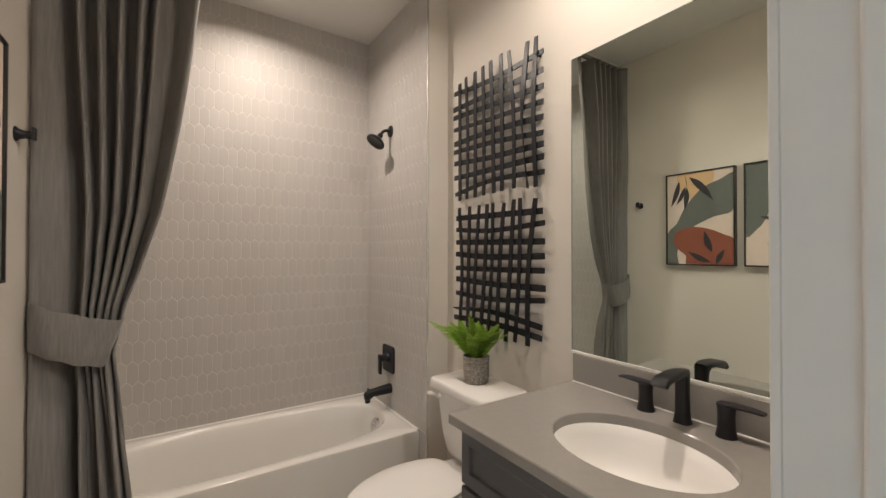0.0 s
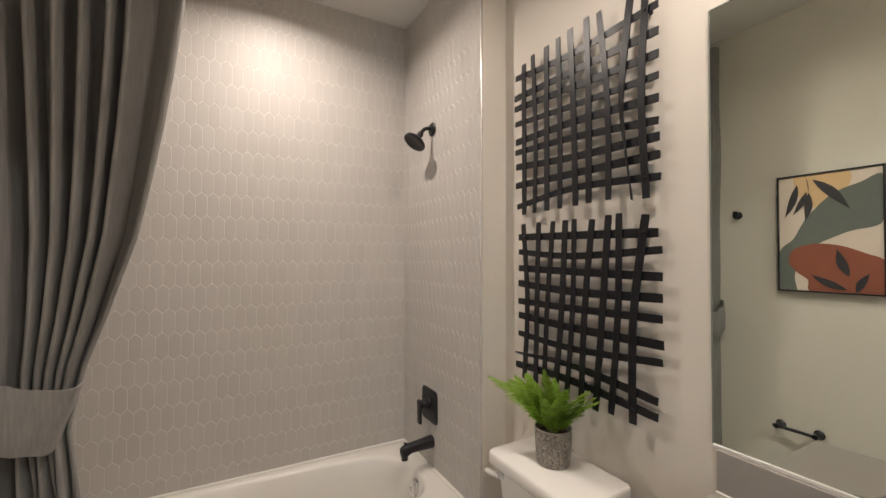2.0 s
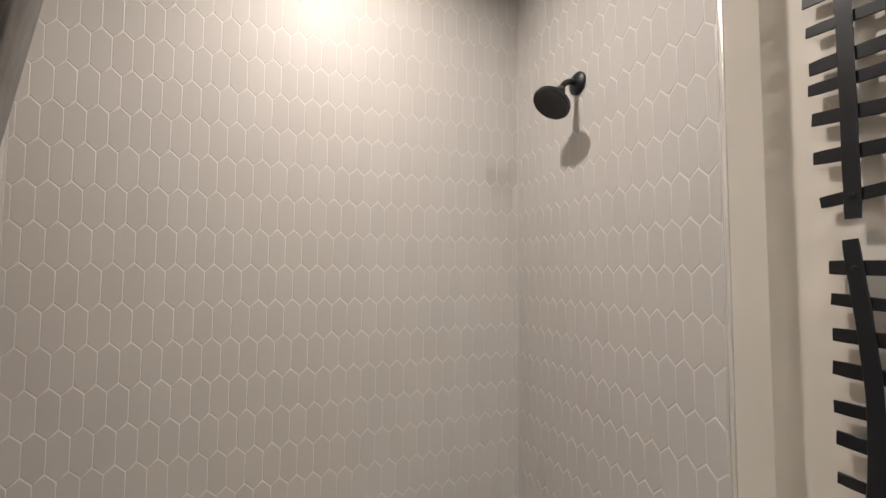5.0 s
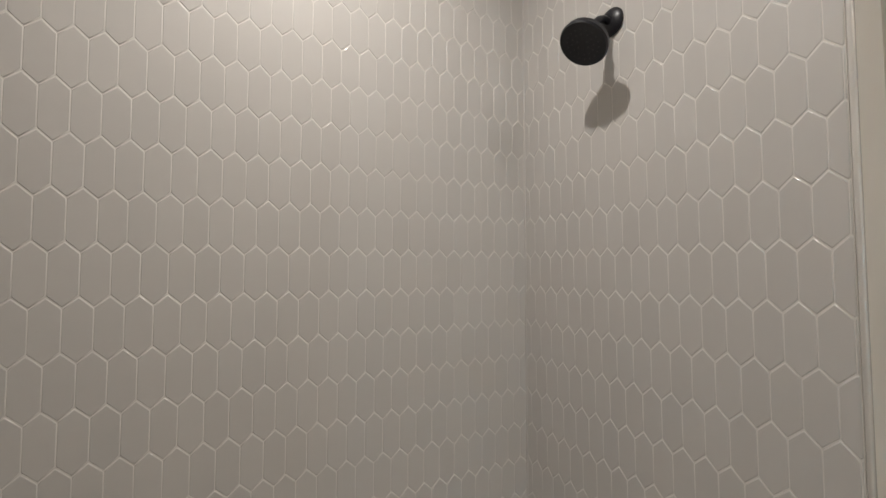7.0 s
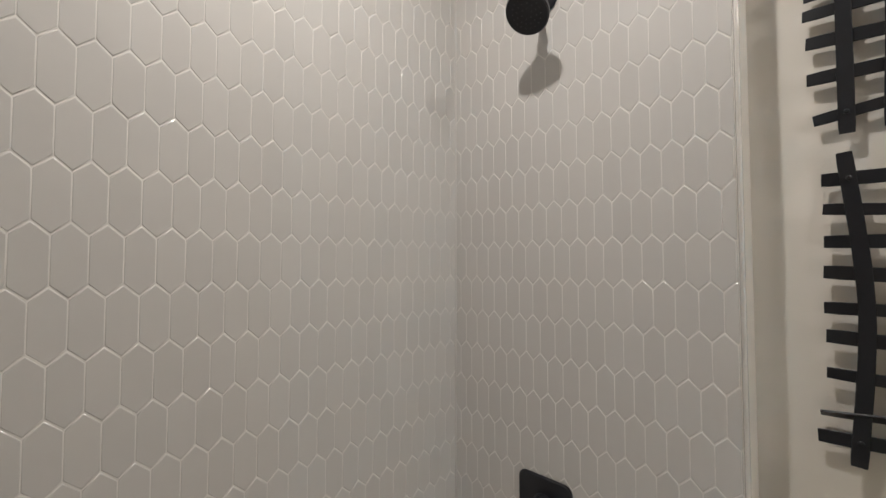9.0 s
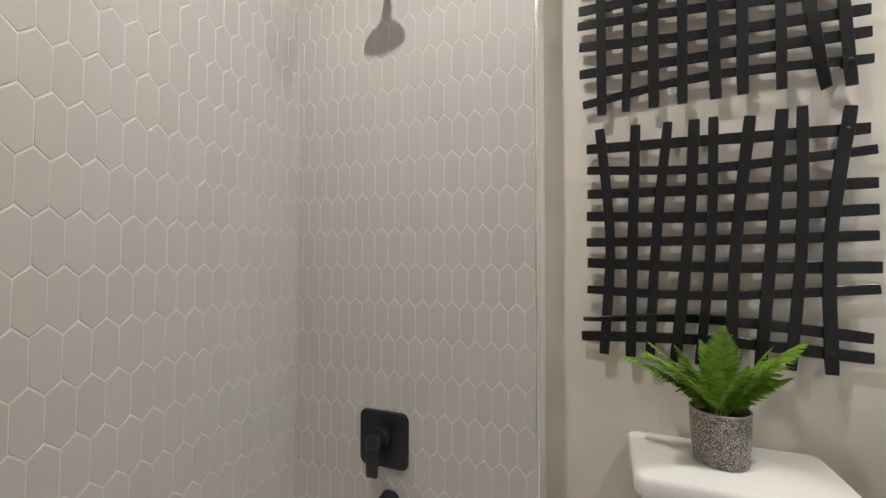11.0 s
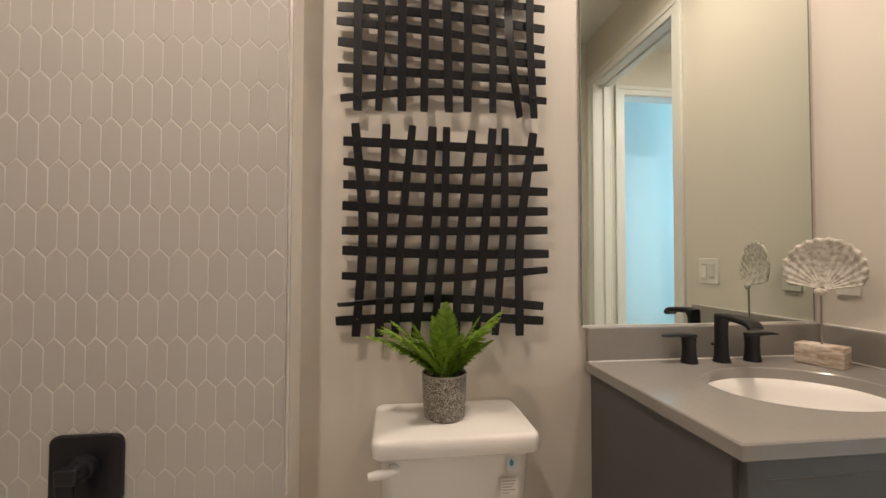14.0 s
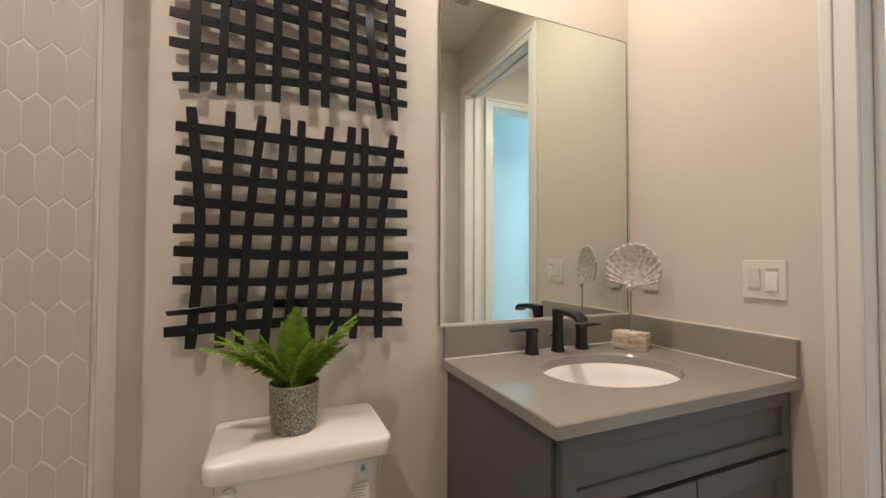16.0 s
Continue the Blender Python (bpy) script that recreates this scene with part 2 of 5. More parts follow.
def boxes(*pairs, bevel=0.0):
    bm = bmesh.new()
    for lo, hi in pairs:
        box(bm, lo, hi, bevel)
    return bm


def loft(bm, rings, cap=True, closed=True):
    rows = [[bm.verts.new(p) for p in ring] for ring in rings]
    n = len(rows[0])
    for a, b in zip(rows, rows[1:]):
        for i in range(n if closed else n - 1):
            j = (i + 1) % n
            bm.faces.new((a[i], a[j], b[j], b[i]))
    if cap:
        bm.faces.new(rows[0][::-1])
        bm.faces.new(rows[-1])
    return bm


def revolve(bm, profile, n=32, m=Matrix()):
    """profile: rows of (radius, height) turned about the z axis of m."""
    rings = [[m @ Vector((r * math.cos(2 * math.pi * i / n), r * math.sin(2 * math.pi * i / n), h)) for i in range(n)] for r, h in profile]
    return loft(bm, rings)


def tube(bm, points, radius, n=12, flat=1.0):
    """A round bar along points; radius may be a list."""
    pts = [Vector(p) for p in points]
    radii = radius if isinstance(radius, (list, tuple)) else [radius] * len(pts)
    rings = []
    up = Vector((0, 0, 1))
    for i, p in enumerate(pts):
        d = (pts[min(i + 1, len(pts) - 1)] - pts[max(i - 1, 0)]).normalized()
        side = d.cross(up)
        if side.length < 1e-3:
            side = d.cross(Vector((0, 1, 0)))
        side.normalize()
        top = side.cross(d).normalized()
        rings.append([p + radii[i] * (math.cos(a) * side + flat * math.sin(a) * top) for a in (2 * math.pi * k / n for k in range(n))])
    return loft(bm, rings)


def spline(points, steps=6, closed=False):
    """Points of a smooth curve through the given ones."""
    p = [Vector(q) for q in points]
    n = len(p)
    out = []
    for i in range(n if closed else n - 1):
        if closed:
            a, b, c, d = p[(i - 1) % n], p[i], p[(i + 1) % n], p[(i + 2) % n]
        else:
            a, b, c, d = p[max(i - 1, 0)], p[i], p[i + 1], p[min(i + 2, n - 1)]
        for k in range(steps):
            t = k / steps
            out.append(0.5 * (2 * b + (c - a) * t + (2 * a - 5 * b + 4 * c - d) * t * t + (3 * b - a - 3 * c + d) * t ** 3))
    if not closed:
        out.append(p[-1])
    return out


def rounded_rect(w, h, r, seg=6):
    pts = []
    for cx, cy, a0 in ((w / 2 - r, h / 2 - r, 0), (-w / 2 + r, h / 2 - r, 90), (-w / 2 + r, -h / 2 + r, 180), (w / 2 - r, -h / 2 + r, 270)):
        for k in range(seg + 1):
            a = radians(a0 + 90 * k / seg)
            pts.append((cx + r * math.cos(a), cy + r * math.sin(a)))
    return pts


# ---- the room: walls, floor, ceiling ----
WEST, EAST, SOUTH, NORTH = -0.40, 1.25, 0.145, 2.625
RETURN_Y, SHOWER_EAST = 1.826, 1.127
DOOR_W, DOOR_E, DOOR_TOP = -0.27, 0.548, 2.44
HALL_Y = 0.03
HALL_DOOR_A, HALL_DOOR_B = -0.17, -0.98

setting("floor", boxes(((-1.35, -3.0, -0.1), (2.2, NORTH + 0.1, 0.0))), FLOOR, "plain stone-coloured floor tiles")
setting("ceiling", boxes(((-1.35, -3.0, CEIL), (2.2, NORTH + 0.1, CEIL + 0.1))), CEILING, "off-white painted ceiling")
setting("wall_north", boxes(((WEST - 0.1, NORTH, 0), (EAST + 0.1, NORTH + 0.1, CEIL))), GROUT, "tub wall behind the grey picket tiles")
setting("wall_west", boxes(((WEST - 0.1, SOUTH, 0), (WEST, NORTH, CEIL))), PAINT, "warm greige painted wall")
setting("wall_east", boxes(((EAST, SOUTH, 0), (EAST + 0.1, RETURN_Y, CEIL))), PAINT, "warm greige painted wall")
setting("wall_shower", boxes(((SHOWER_EAST, RETURN_Y, 0), (EAST + 0.1, NORTH, CEIL))), PAINT, "greige painted furred-out wall end beside the tub")
setting("wall_south", boxes(((DOOR_E + 0.02, HALL_Y, 0), (EAST + 0.1, SOUTH, CEIL)), ((WEST - 0.1, HALL_Y, 0), (DOOR_W - 0.02, SOUTH, CEIL)),
        ((DOOR_W - 0.02, HALL_Y, DOOR_TOP + 0.02), (DOOR_E + 0.02, SOUTH, CEIL))), PAINT, "warm greige painted wall round the doorway")


def casing(name, m, width, top, label, stop=True):
    """A door lining with stepped casings on both faces; m puts the opening's near left corner at the origin, x across, y through."""
    depth, w = 0.115, 0.068
    bm = bmesh.new()
    box(bm, (-0.02, 0, 0), (0, depth, top + 0.02))
    box(bm, (width, 0, 0), (width + 0.02, depth, top + 0.02))
    box(bm, (0, 0, top), (width, depth, top + 0.02))
    if stop:
        box(bm, (0.0, 0.010, 0), (0.012, 0.052, top - 0.012), 0.005, 3)
        box(bm, (width - 0.012, 0.010, 0), (width, 0.052, top - 0.012), 0.005, 3)
        box(bm, (0.0, 0.0105, top - 0.012), (width, 0.0515, top), 0.005, 3)
    for y0, y1, y2 in ((-0.012, -0.018, 0.0), (depth + 0.012, depth + 0.018, depth)):
        lo, hi = min(y0, y2), max(y0, y2)
        lo2, hi2 = min(y1, y2), max(y1, y2)
        for x0, x1, o0, o1 in ((-w - 0.005, -0.0008, -w - 0.005, -w + 0.022), (width + 0.0008, width + w + 0.005, width + w - 0.022, width + w + 0.005)):
            box(bm, (x0, lo, 0), (x1, hi, top + w), 0.002, 1)
            box(bm, (o0, lo2, 0), (o1, hi2, top + w), 0.004, 2)
        box(bm, (-w - 0.003, lo + 0.0004, top + 0.005), (width + w + 0.003, hi - 0.0004, top + w + 0.005), 0.002, 1)
        box(bm, (-w - 0.003, lo2 + 0.0004, top + w - 0.022), (width + w + 0.003, hi2 - 0.0004, top + w + 0.005), 0.004, 2)
    bm.transform(m)
    return setting(name, bm, TRIM, label)


casing("door_1", pose(DOOR_W, HALL_Y, 0), DOOR_E - DOOR_W, DOOR_TOP, "white painted bathroom door frame with stepped casing")
# hall outside the door and the daylit room beyond it
setting("hall_wall_west", boxes(((-0.54, HALL_DOOR_A + 0.02, 0), (-0.425, HALL_Y, CEIL)), ((-0.54, -3.0, 0), (-0.425, HALL_DOOR_B - 0.02, CEIL)),
        ((-0.54, HALL_DOOR_B - 0.02, DOOR_TOP + 0.02), (-0.425, HALL_DOOR_A + 0.02, CEIL))), PAINT, "greige hall wall round an open doorway")
casing("door_2", pose(-0.425, HALL_DOOR_B, 0, 0, 0, 90), HALL_DOOR_A - HALL_DOOR_B, DOOR_TOP, "white painted frame of the doorway across the hall", stop=False)
setting("hall_wall_south", boxes(((-0.425, -1.5, 0), (2.1, -1.4, CEIL))), PAINT, "greige hall wall")
setting("hall_wall_east", boxes(((2.1, -1.5, 0), (2.2, HALL_Y, CEIL)), ((EAST + 0.1, HALL_Y, 0), (2.2, HALL_Y + 0.1, CEIL))), PAINT, "greige hall wall")
setting("far_room_wall", boxes(((-1.35, -3.0, 0), (-1.25, 0.13, CEIL)), ((-1.25, 0.03, 0), (-0.54, 0.13, CEIL)), ((-1.25, -3.0, 0), (-0.54, -2.9, CEIL))), FAR_DAYLIT, "wall of the room beyond, coloured blue for the daylight on it")

# ---- picket tiles ----
ROW, TIP, GAP, SIDE_GAP = 0.1072, 0.0235, 0.0024, 0.0012


def clip(poly, axis, limit, keep_less):
    out = []
    for a, b in zip(poly, poly[1:] + poly[:1]):
        ina, inb = ((a[axis] <= limit, b[axis] <= limit) if keep_less else (a[axis] >= limit, b[axis] >= limit))
        if ina:
            out.append(a)
        if ina != inb:
            t = (limit - a[axis]) / (b[axis] - a[axis])
            out.append((a[0] + t * (b[0] - a[0]), a[1] + t * (b[1] - a[1])))
    return out


def picket(cx, top, lo, hi, bottom, ceiling, PITCH):
    """The outline of one tile whose upper tip is at (cx, top), cut to the wall's field."""
    h = PITCH / 2 - SIDE_GAP / 2
    low = top - ROW - TIP
    g = GAP * 0.72
    p = [(cx, top - g), (cx - h, top - TIP - g * 0.3), (cx - h, low + TIP + g * 0.3), (cx, low + g), (cx + h, low + TIP + g * 0.3), (cx + h, top - TIP - g * 0.3)]
    for axis, limit, less in ((0, lo + GAP / 2, False), (0, hi - GAP / 2, True), (1, bottom + GAP / 2, False), (1, ceiling - GAP / 2, True)):
        if p:
            p = clip(p, axis, limit, less)
    if len(p) < 3:
        return None
    area = 0.5 * abs(sum(a[0] * b[1] - b[0] * a[1] for a, b in zip(p, p[1:] + p[:1])))
    return p if area > 2e-5 else None


def tile_solid(poly, proud=0.006):
    """Vertices and faces of a tile with rounded, pillowed edges, about its own middle; the first face is its front."""
    cx, cy = sum(p[0] for p in poly) / len(poly), sum(p[1] for p in poly) / len(poly)
    n = len(poly)
    wide, tall = max(p[0] for p in poly) - min(p[0] for p in poly), max(p[1] for p in poly) - min(p[1] for p in poly)
    verts = []
    for inset, rise in ((0.0, 0.0), (0.0, 0.60), (0.0006, 0.84), (0.0025, 1.0)):
        kx, ky = max(0.3, 1 - 0.8 * inset / wide), max(0.3, 1 - 2.2 * inset / tall)
        verts += [((p[0] - cx) * kx, (p[1] - cy) * ky, proud * rise) for p in poly]
    faces = [tuple(3 * n + i for i in range(n))]
    for r in range(3):
        faces += [(r * n + i, r * n + (i + 1) % n, (r + 1) * n + (i + 1) % n, (r + 1) * n + i) for i in range(n)]
    return (cx, cy), verts, faces


def tile_wall(name, m, lo, hi, bottom, ceiling, phase, near, label, PITCH):
    """Tiles on a wall; m takes (across, up, out) to the world. Those inside near (lo, hi, bottom, top) are single pieces."""
    bm = bmesh.new()
    box(bm, (lo, bottom, 0.0005), (hi, ceiling, 0.0080))
    bm.transform(m)
    base = setting(name, bm, GROUT, label)
    whole, rest_v, rest_f, rest_m, count = None, [], [], [], 0
    k0 = int((ceiling - 1.432) / ROW) + 2
    jobs = []
    for k in range(-k0 - 14, k0 + 1):
        top = 1.432 + k * ROW
        shift = phase + (PITCH / 2 if k % 2 else 0)
        i0 = math.floor((lo - shift) / PITCH) - 1
        i1 = math.ceil((hi - shift) / PITCH) + 1
        for i in range(i0, i1 + 1):
            cx = shift + i * PITCH
            poly = picket(cx, top, lo, hi, bottom, ceiling, PITCH)
            if poly:
                jobs.append((cx, top - (ROW + TIP) / 2, poly))
    for cx, cy, poly in jobs:
        (px, py), verts, faces = tile_solid(poly)
        full = len(poly) == 6 and abs(px - cx) < 1e-5 and abs(py - cy) < 1e-5
        if full and near[0] < cx < near[1] and near[2] < cy < near[3] and count < 300:
            if whole is None:
                whole = bpy.data.meshes.new("tile")
                whole.from_pydata(verts, [], faces)
                whole.materials.append(TILE)
                whole.materials.append(TILE_EDGE_LIT)
                whole.polygons.foreach_set("material_index", [0] + [1] * (len(faces) - 1))
                whole.polygons.foreach_set("use_smooth", [False] + [True] * (len(faces) - 1))
            ob = new("tile", whole)
            ob.parent = base
            ob.matrix_basis = m @ Matrix.Translation((px, py, 0.003)) @ pose(0, 0, 0, random.gauss(0, 0.10), random.gauss(0, 0.11), 0)
            count += 1
        else:
            o = len(rest_v)
            tilt_a, tilt_b = random.gauss(0, 0.0017), random.gauss(0, 0.0019)
            rest_v += [m @ Vector((px + x, py + y, 0.003 + z + x * tilt_b + y * tilt_a)) for x, y, z in verts]
            rest_f += [tuple(o + q for q in f) for f in faces]
            rest_m += [0] + [1] * (len(faces) - 1)
    me = bpy.data.meshes.new("tile_field")
    me.from_pydata(rest_v, [], rest_f)
    me.materials.append(TILE)
    me.materials.append(TILE_EDGE_LIT)
    me.polygons.foreach_set("material_index", rest_m)
    me.polygons.foreach_set("use_smooth", [bool(k) for k in rest_m])
    ob = new("tile_field", me)
    ob.parent = base
    tagged(ob, "warm grey glazed picket tiles", kind="stuff")
    return base


TUB_TOP = 0.385

# ---- tub and shower ----


def ray_to_box(c, s, x0, x1, y0, y1):
    """How far along (c, s) from the box's middle its edge lies."""
    hx, hy = (x1 - x0) / 2, (y1 - y0) / 2
    return min(hx / abs(c) if abs(c) > 1e-6 else 1e9, hy / abs(s) if abs(s) > 1e-6 else 1e9)


def bathtub():
    x0, x1, y0, y1 = WEST + 0.012, 1.115, 1.905, 2.612
    tub = thing("bathtub", ((x0 + x1) / 2, (y0 + y1) / 2, 0), "white glossy alcove bathtub with a plain apron", "bathtub")
    mx, my = (x0 + x1) / 2, (y0 + y1) / 2
    corner = math.atan2((y1 - y0) / 2, (x1 - x0) / 2)
    angles = sorted({*(2 * math.pi * k / 96 for k in range(96)), corner, math.pi - corner, math.pi + corner, 2 * math.pi - corner})

    def outer(inset, z):
        ring = []
        for a in angles:
            c, s = math.cos(a), math.sin(a)
            d = ray_to_box(c, s, x0 + inset, x1 - inset, y0 + inset, y1 - inset)
            ring.append((mx + d * c, my + d * s, z))
        return ring

    def inner(ax, ay, cx, cy, z, e):
        ring = []
        for a in angles:
            # the same bearing on a squared-off oval
            c, s = math.cos(a), math.sin(a)
            d = (abs(c / ax) ** e + abs(s / ay) ** e) ** (-1 / e)
            ring.append((cx + d * c, cy + d * s, z))
        return ring

    bm = bmesh.new()
    ix, iy = mx - 0.005, my + 0.004
    rings = [outer(0, 0), outer(0, 0.372), outer(0.003, 0.381), outer(0.010, TUB_TOP)]
    rings += [inner(0.69, 0.302, ix, iy, TUB_TOP, 2.9), inner(0.682, 0.294, ix, iy, TUB_TOP - 0.004, 2.9), inner(0.672, 0.284, ix, iy, TUB_TOP - 0.02, 2.9)]
    rings += [inner(0.66 - 0.05 * t, 0.277 - 0.045 * t, ix + 0.02 * t, iy, TUB_TOP - 0.03 - 0.25 * t, 2.9) for t in (0.25, 0.5, 0.75, 1.0)]
    rings += [inner(0.57, 0.20, ix + 0.02, iy, 0.085, 3.2), inner(0.5, 0.15, ix + 0.02, iy, 0.075, 3.0)]
    loft(bm, rings)
    part("tub_shell", bm, ACRYLIC, tub, smooth=40)
    bm = bmesh.new()
    m = pose(1.0060, 2.240, 0.320, 0, -66, 0)
    revolve(bm, [(0.001, 0.015), (0.024, 0.015), (0.037, 0.011), (0.041, 0.004), (0.041, -0.02), (0.001, -0.03)][::-1], 32, m)
    cover = part("overflow_cover", bm, CHROME, tub, "round chrome overflow cover", 40)
    bm = bmesh.new()
    box(bm, (0.980, 2.234, 0.296), (0.994, 2.246, 0.326), 0.004)
    part("trip_lever", bm, CHROME, cover, "", 40)
    bm = bmesh.new()
    revolve(bm, [(0.03, 0.077), (0.03, 0.081), (0.024, 0.084), (0.001, 0.084)], 24, pose(0.85, 2.26, 0))
    part("drain", bm, CHROME, tub, "chrome drain", 40)
    return tub


def shower_fittings():
    X = SHOWER_EAST - 0.0105
    # shower head
    head = thing("overhead_shower", (X, 2.268, 2.111), "matt black round shower head on a bent arm", "shower head")
    bm = bmesh.new()
    revolve(bm, [(0.036, 0.0), (0.036, 0.004), (0.030, 0.010), (0.016, 0.014), (0.001, 0.014)], 32, pose(X, 2.268, 2.111, 0, -90, 0))
    part("flange", bm, BLACK, head, "", 40)
    bm = bmesh.new()
    tube(bm, spline([(X, 2.268, 2.109), (X - 0.028, 2.268, 2.112), (X - 0.052, 2.266, 2.101), (X - 0.070, 2.264, 2.078)], 6), 0.0095, 14)
    part("arm", bm, BLACK, head, "", 50)
    bm = bmesh.new()
    axis = Vector((-0.58, 0.0, -0.81)).normalized()
    m = Matrix.Translation((X - 0.072, 2.264, 2.074)) @ axis.to_track_quat("Z", "Y").to_matrix().to_4x4()
    revolve(bm, [(0.001, -0.012), (0.013, -0.010), (0.017, 0.0), (0.014, 0.012), (0.018, 0.020), (0.045, 0.036), (0.058, 0.046), (0.060, 0.058), (0.057, 0.063), (0.054, 0.062), (0.001, 0.061)], 40, m)
    rose = part("rose", bm, BLACK, head, "", 35)
    bm = bmesh.new()
    for k, r in ((6, 0.014), (12, 0.027), (18, 0.039)):
        for i in range(k):
            a = 2 * math.pi * i / k
            revolve(bm, [(0.0016, 0.0605), (0.0012, 0.0635), (0.0003, 0.064)], 6, m @ pose(r * math.cos(a), r * math.sin(a), 0))
    part("nozzles", bm, SHADOW_GAP, rose)
    # mixer
    mixer = thing("shower_valve", (X, 2.283, 0.69), "matt black square shower mixer with a lever handle", "shower valve")
    bm = bmesh.new()
    pl = rounded_rect(0.162, 0.166, 0.022)
    loft(bm, [[(X, 2.283 + a, 0.69 + b) for a, b in pl], [(X - 0.005, 2.283 + a, 0.69 + b) for a, b in pl], [(X - 0.008, 2.283 + a * 0.96, 0.69 + b * 0.96) for a, b in pl]])
    part("plate", bm, BLACK, mixer, "", 30)
    bm = bmesh.new()
    revolve(bm, [(0.030, 0.0), (0.028, 0.016), (0.022, 0.020), (0.021, 0.045), (0.019, 0.050), (0.001, 0.051)], 32, pose(X - 0.007, 2.283, 0.70, 0, -90, 0))
    part("hub", bm, BLACK, mixer, "", 40)
    bm = bmesh.new()
    box(bm, (X - 0.066, 2.264, 0.682), (X - 0.046, 2.310, 0.720), 0.006, 3)
    box(bm, (X - 0.064, 2.272, 0.600), (X - 0.050, 2.310, 0.702), 0.006, 3)
    part("lever", bm, BLACK, mixer, "", 40)
    # spout
    spout = thing("tub_spout", (X, 2.262, 0.512), "matt black tub spout with a diverter knob", "tub spout")
    bm = bmesh.new()
    rings = []
    for t in range(11):
        u = t / 10
        x = X - 0.165 * u
        z = 0.512 - 0.010 * u - 0.012 * max(0, u - 0.7) / 0.3
        ry, rz = 0.030 - 0.010 * u, 0.030 - 0.009 * u + (0.006 if u > 0.75 else 0)
        rings.append([(x, 2.262 + ry * math.copysign(abs(math.cos(a)) ** 0.8, math.cos(a)), z + rz * math.copysign(abs(math.sin(a)) ** 0.8, math.sin(a))) for a in (2 * math.pi * k / 24 for k in range(24))])
    rings.append([(X - 0.170, 2.262 + 0.016 * math.cos(a), 0.494 + 0.018 * math.sin(a)) for a in (2 * math.pi * k / 24 for k in range(24))])
    loft(bm, rings)
    revolve(bm, [(0.016, -0.045), (0.017, -0.02), (0.017, 0.0)], 20, pose(X - 0.150, 2.262, 0.497))
    part("spout_body", bm, BLACK, spout, "", 45)
    bm = bmesh.new()
    revolve(bm, [(0.004, 0.0), (0.004, 0.014), (0.007, 0.016), (0.007, 0.022), (0.001, 0.024)], 16, pose(X - 0.148, 2.262, 0.513))
    part("diverter_knob", bm, BLACK, spout, "", 40)


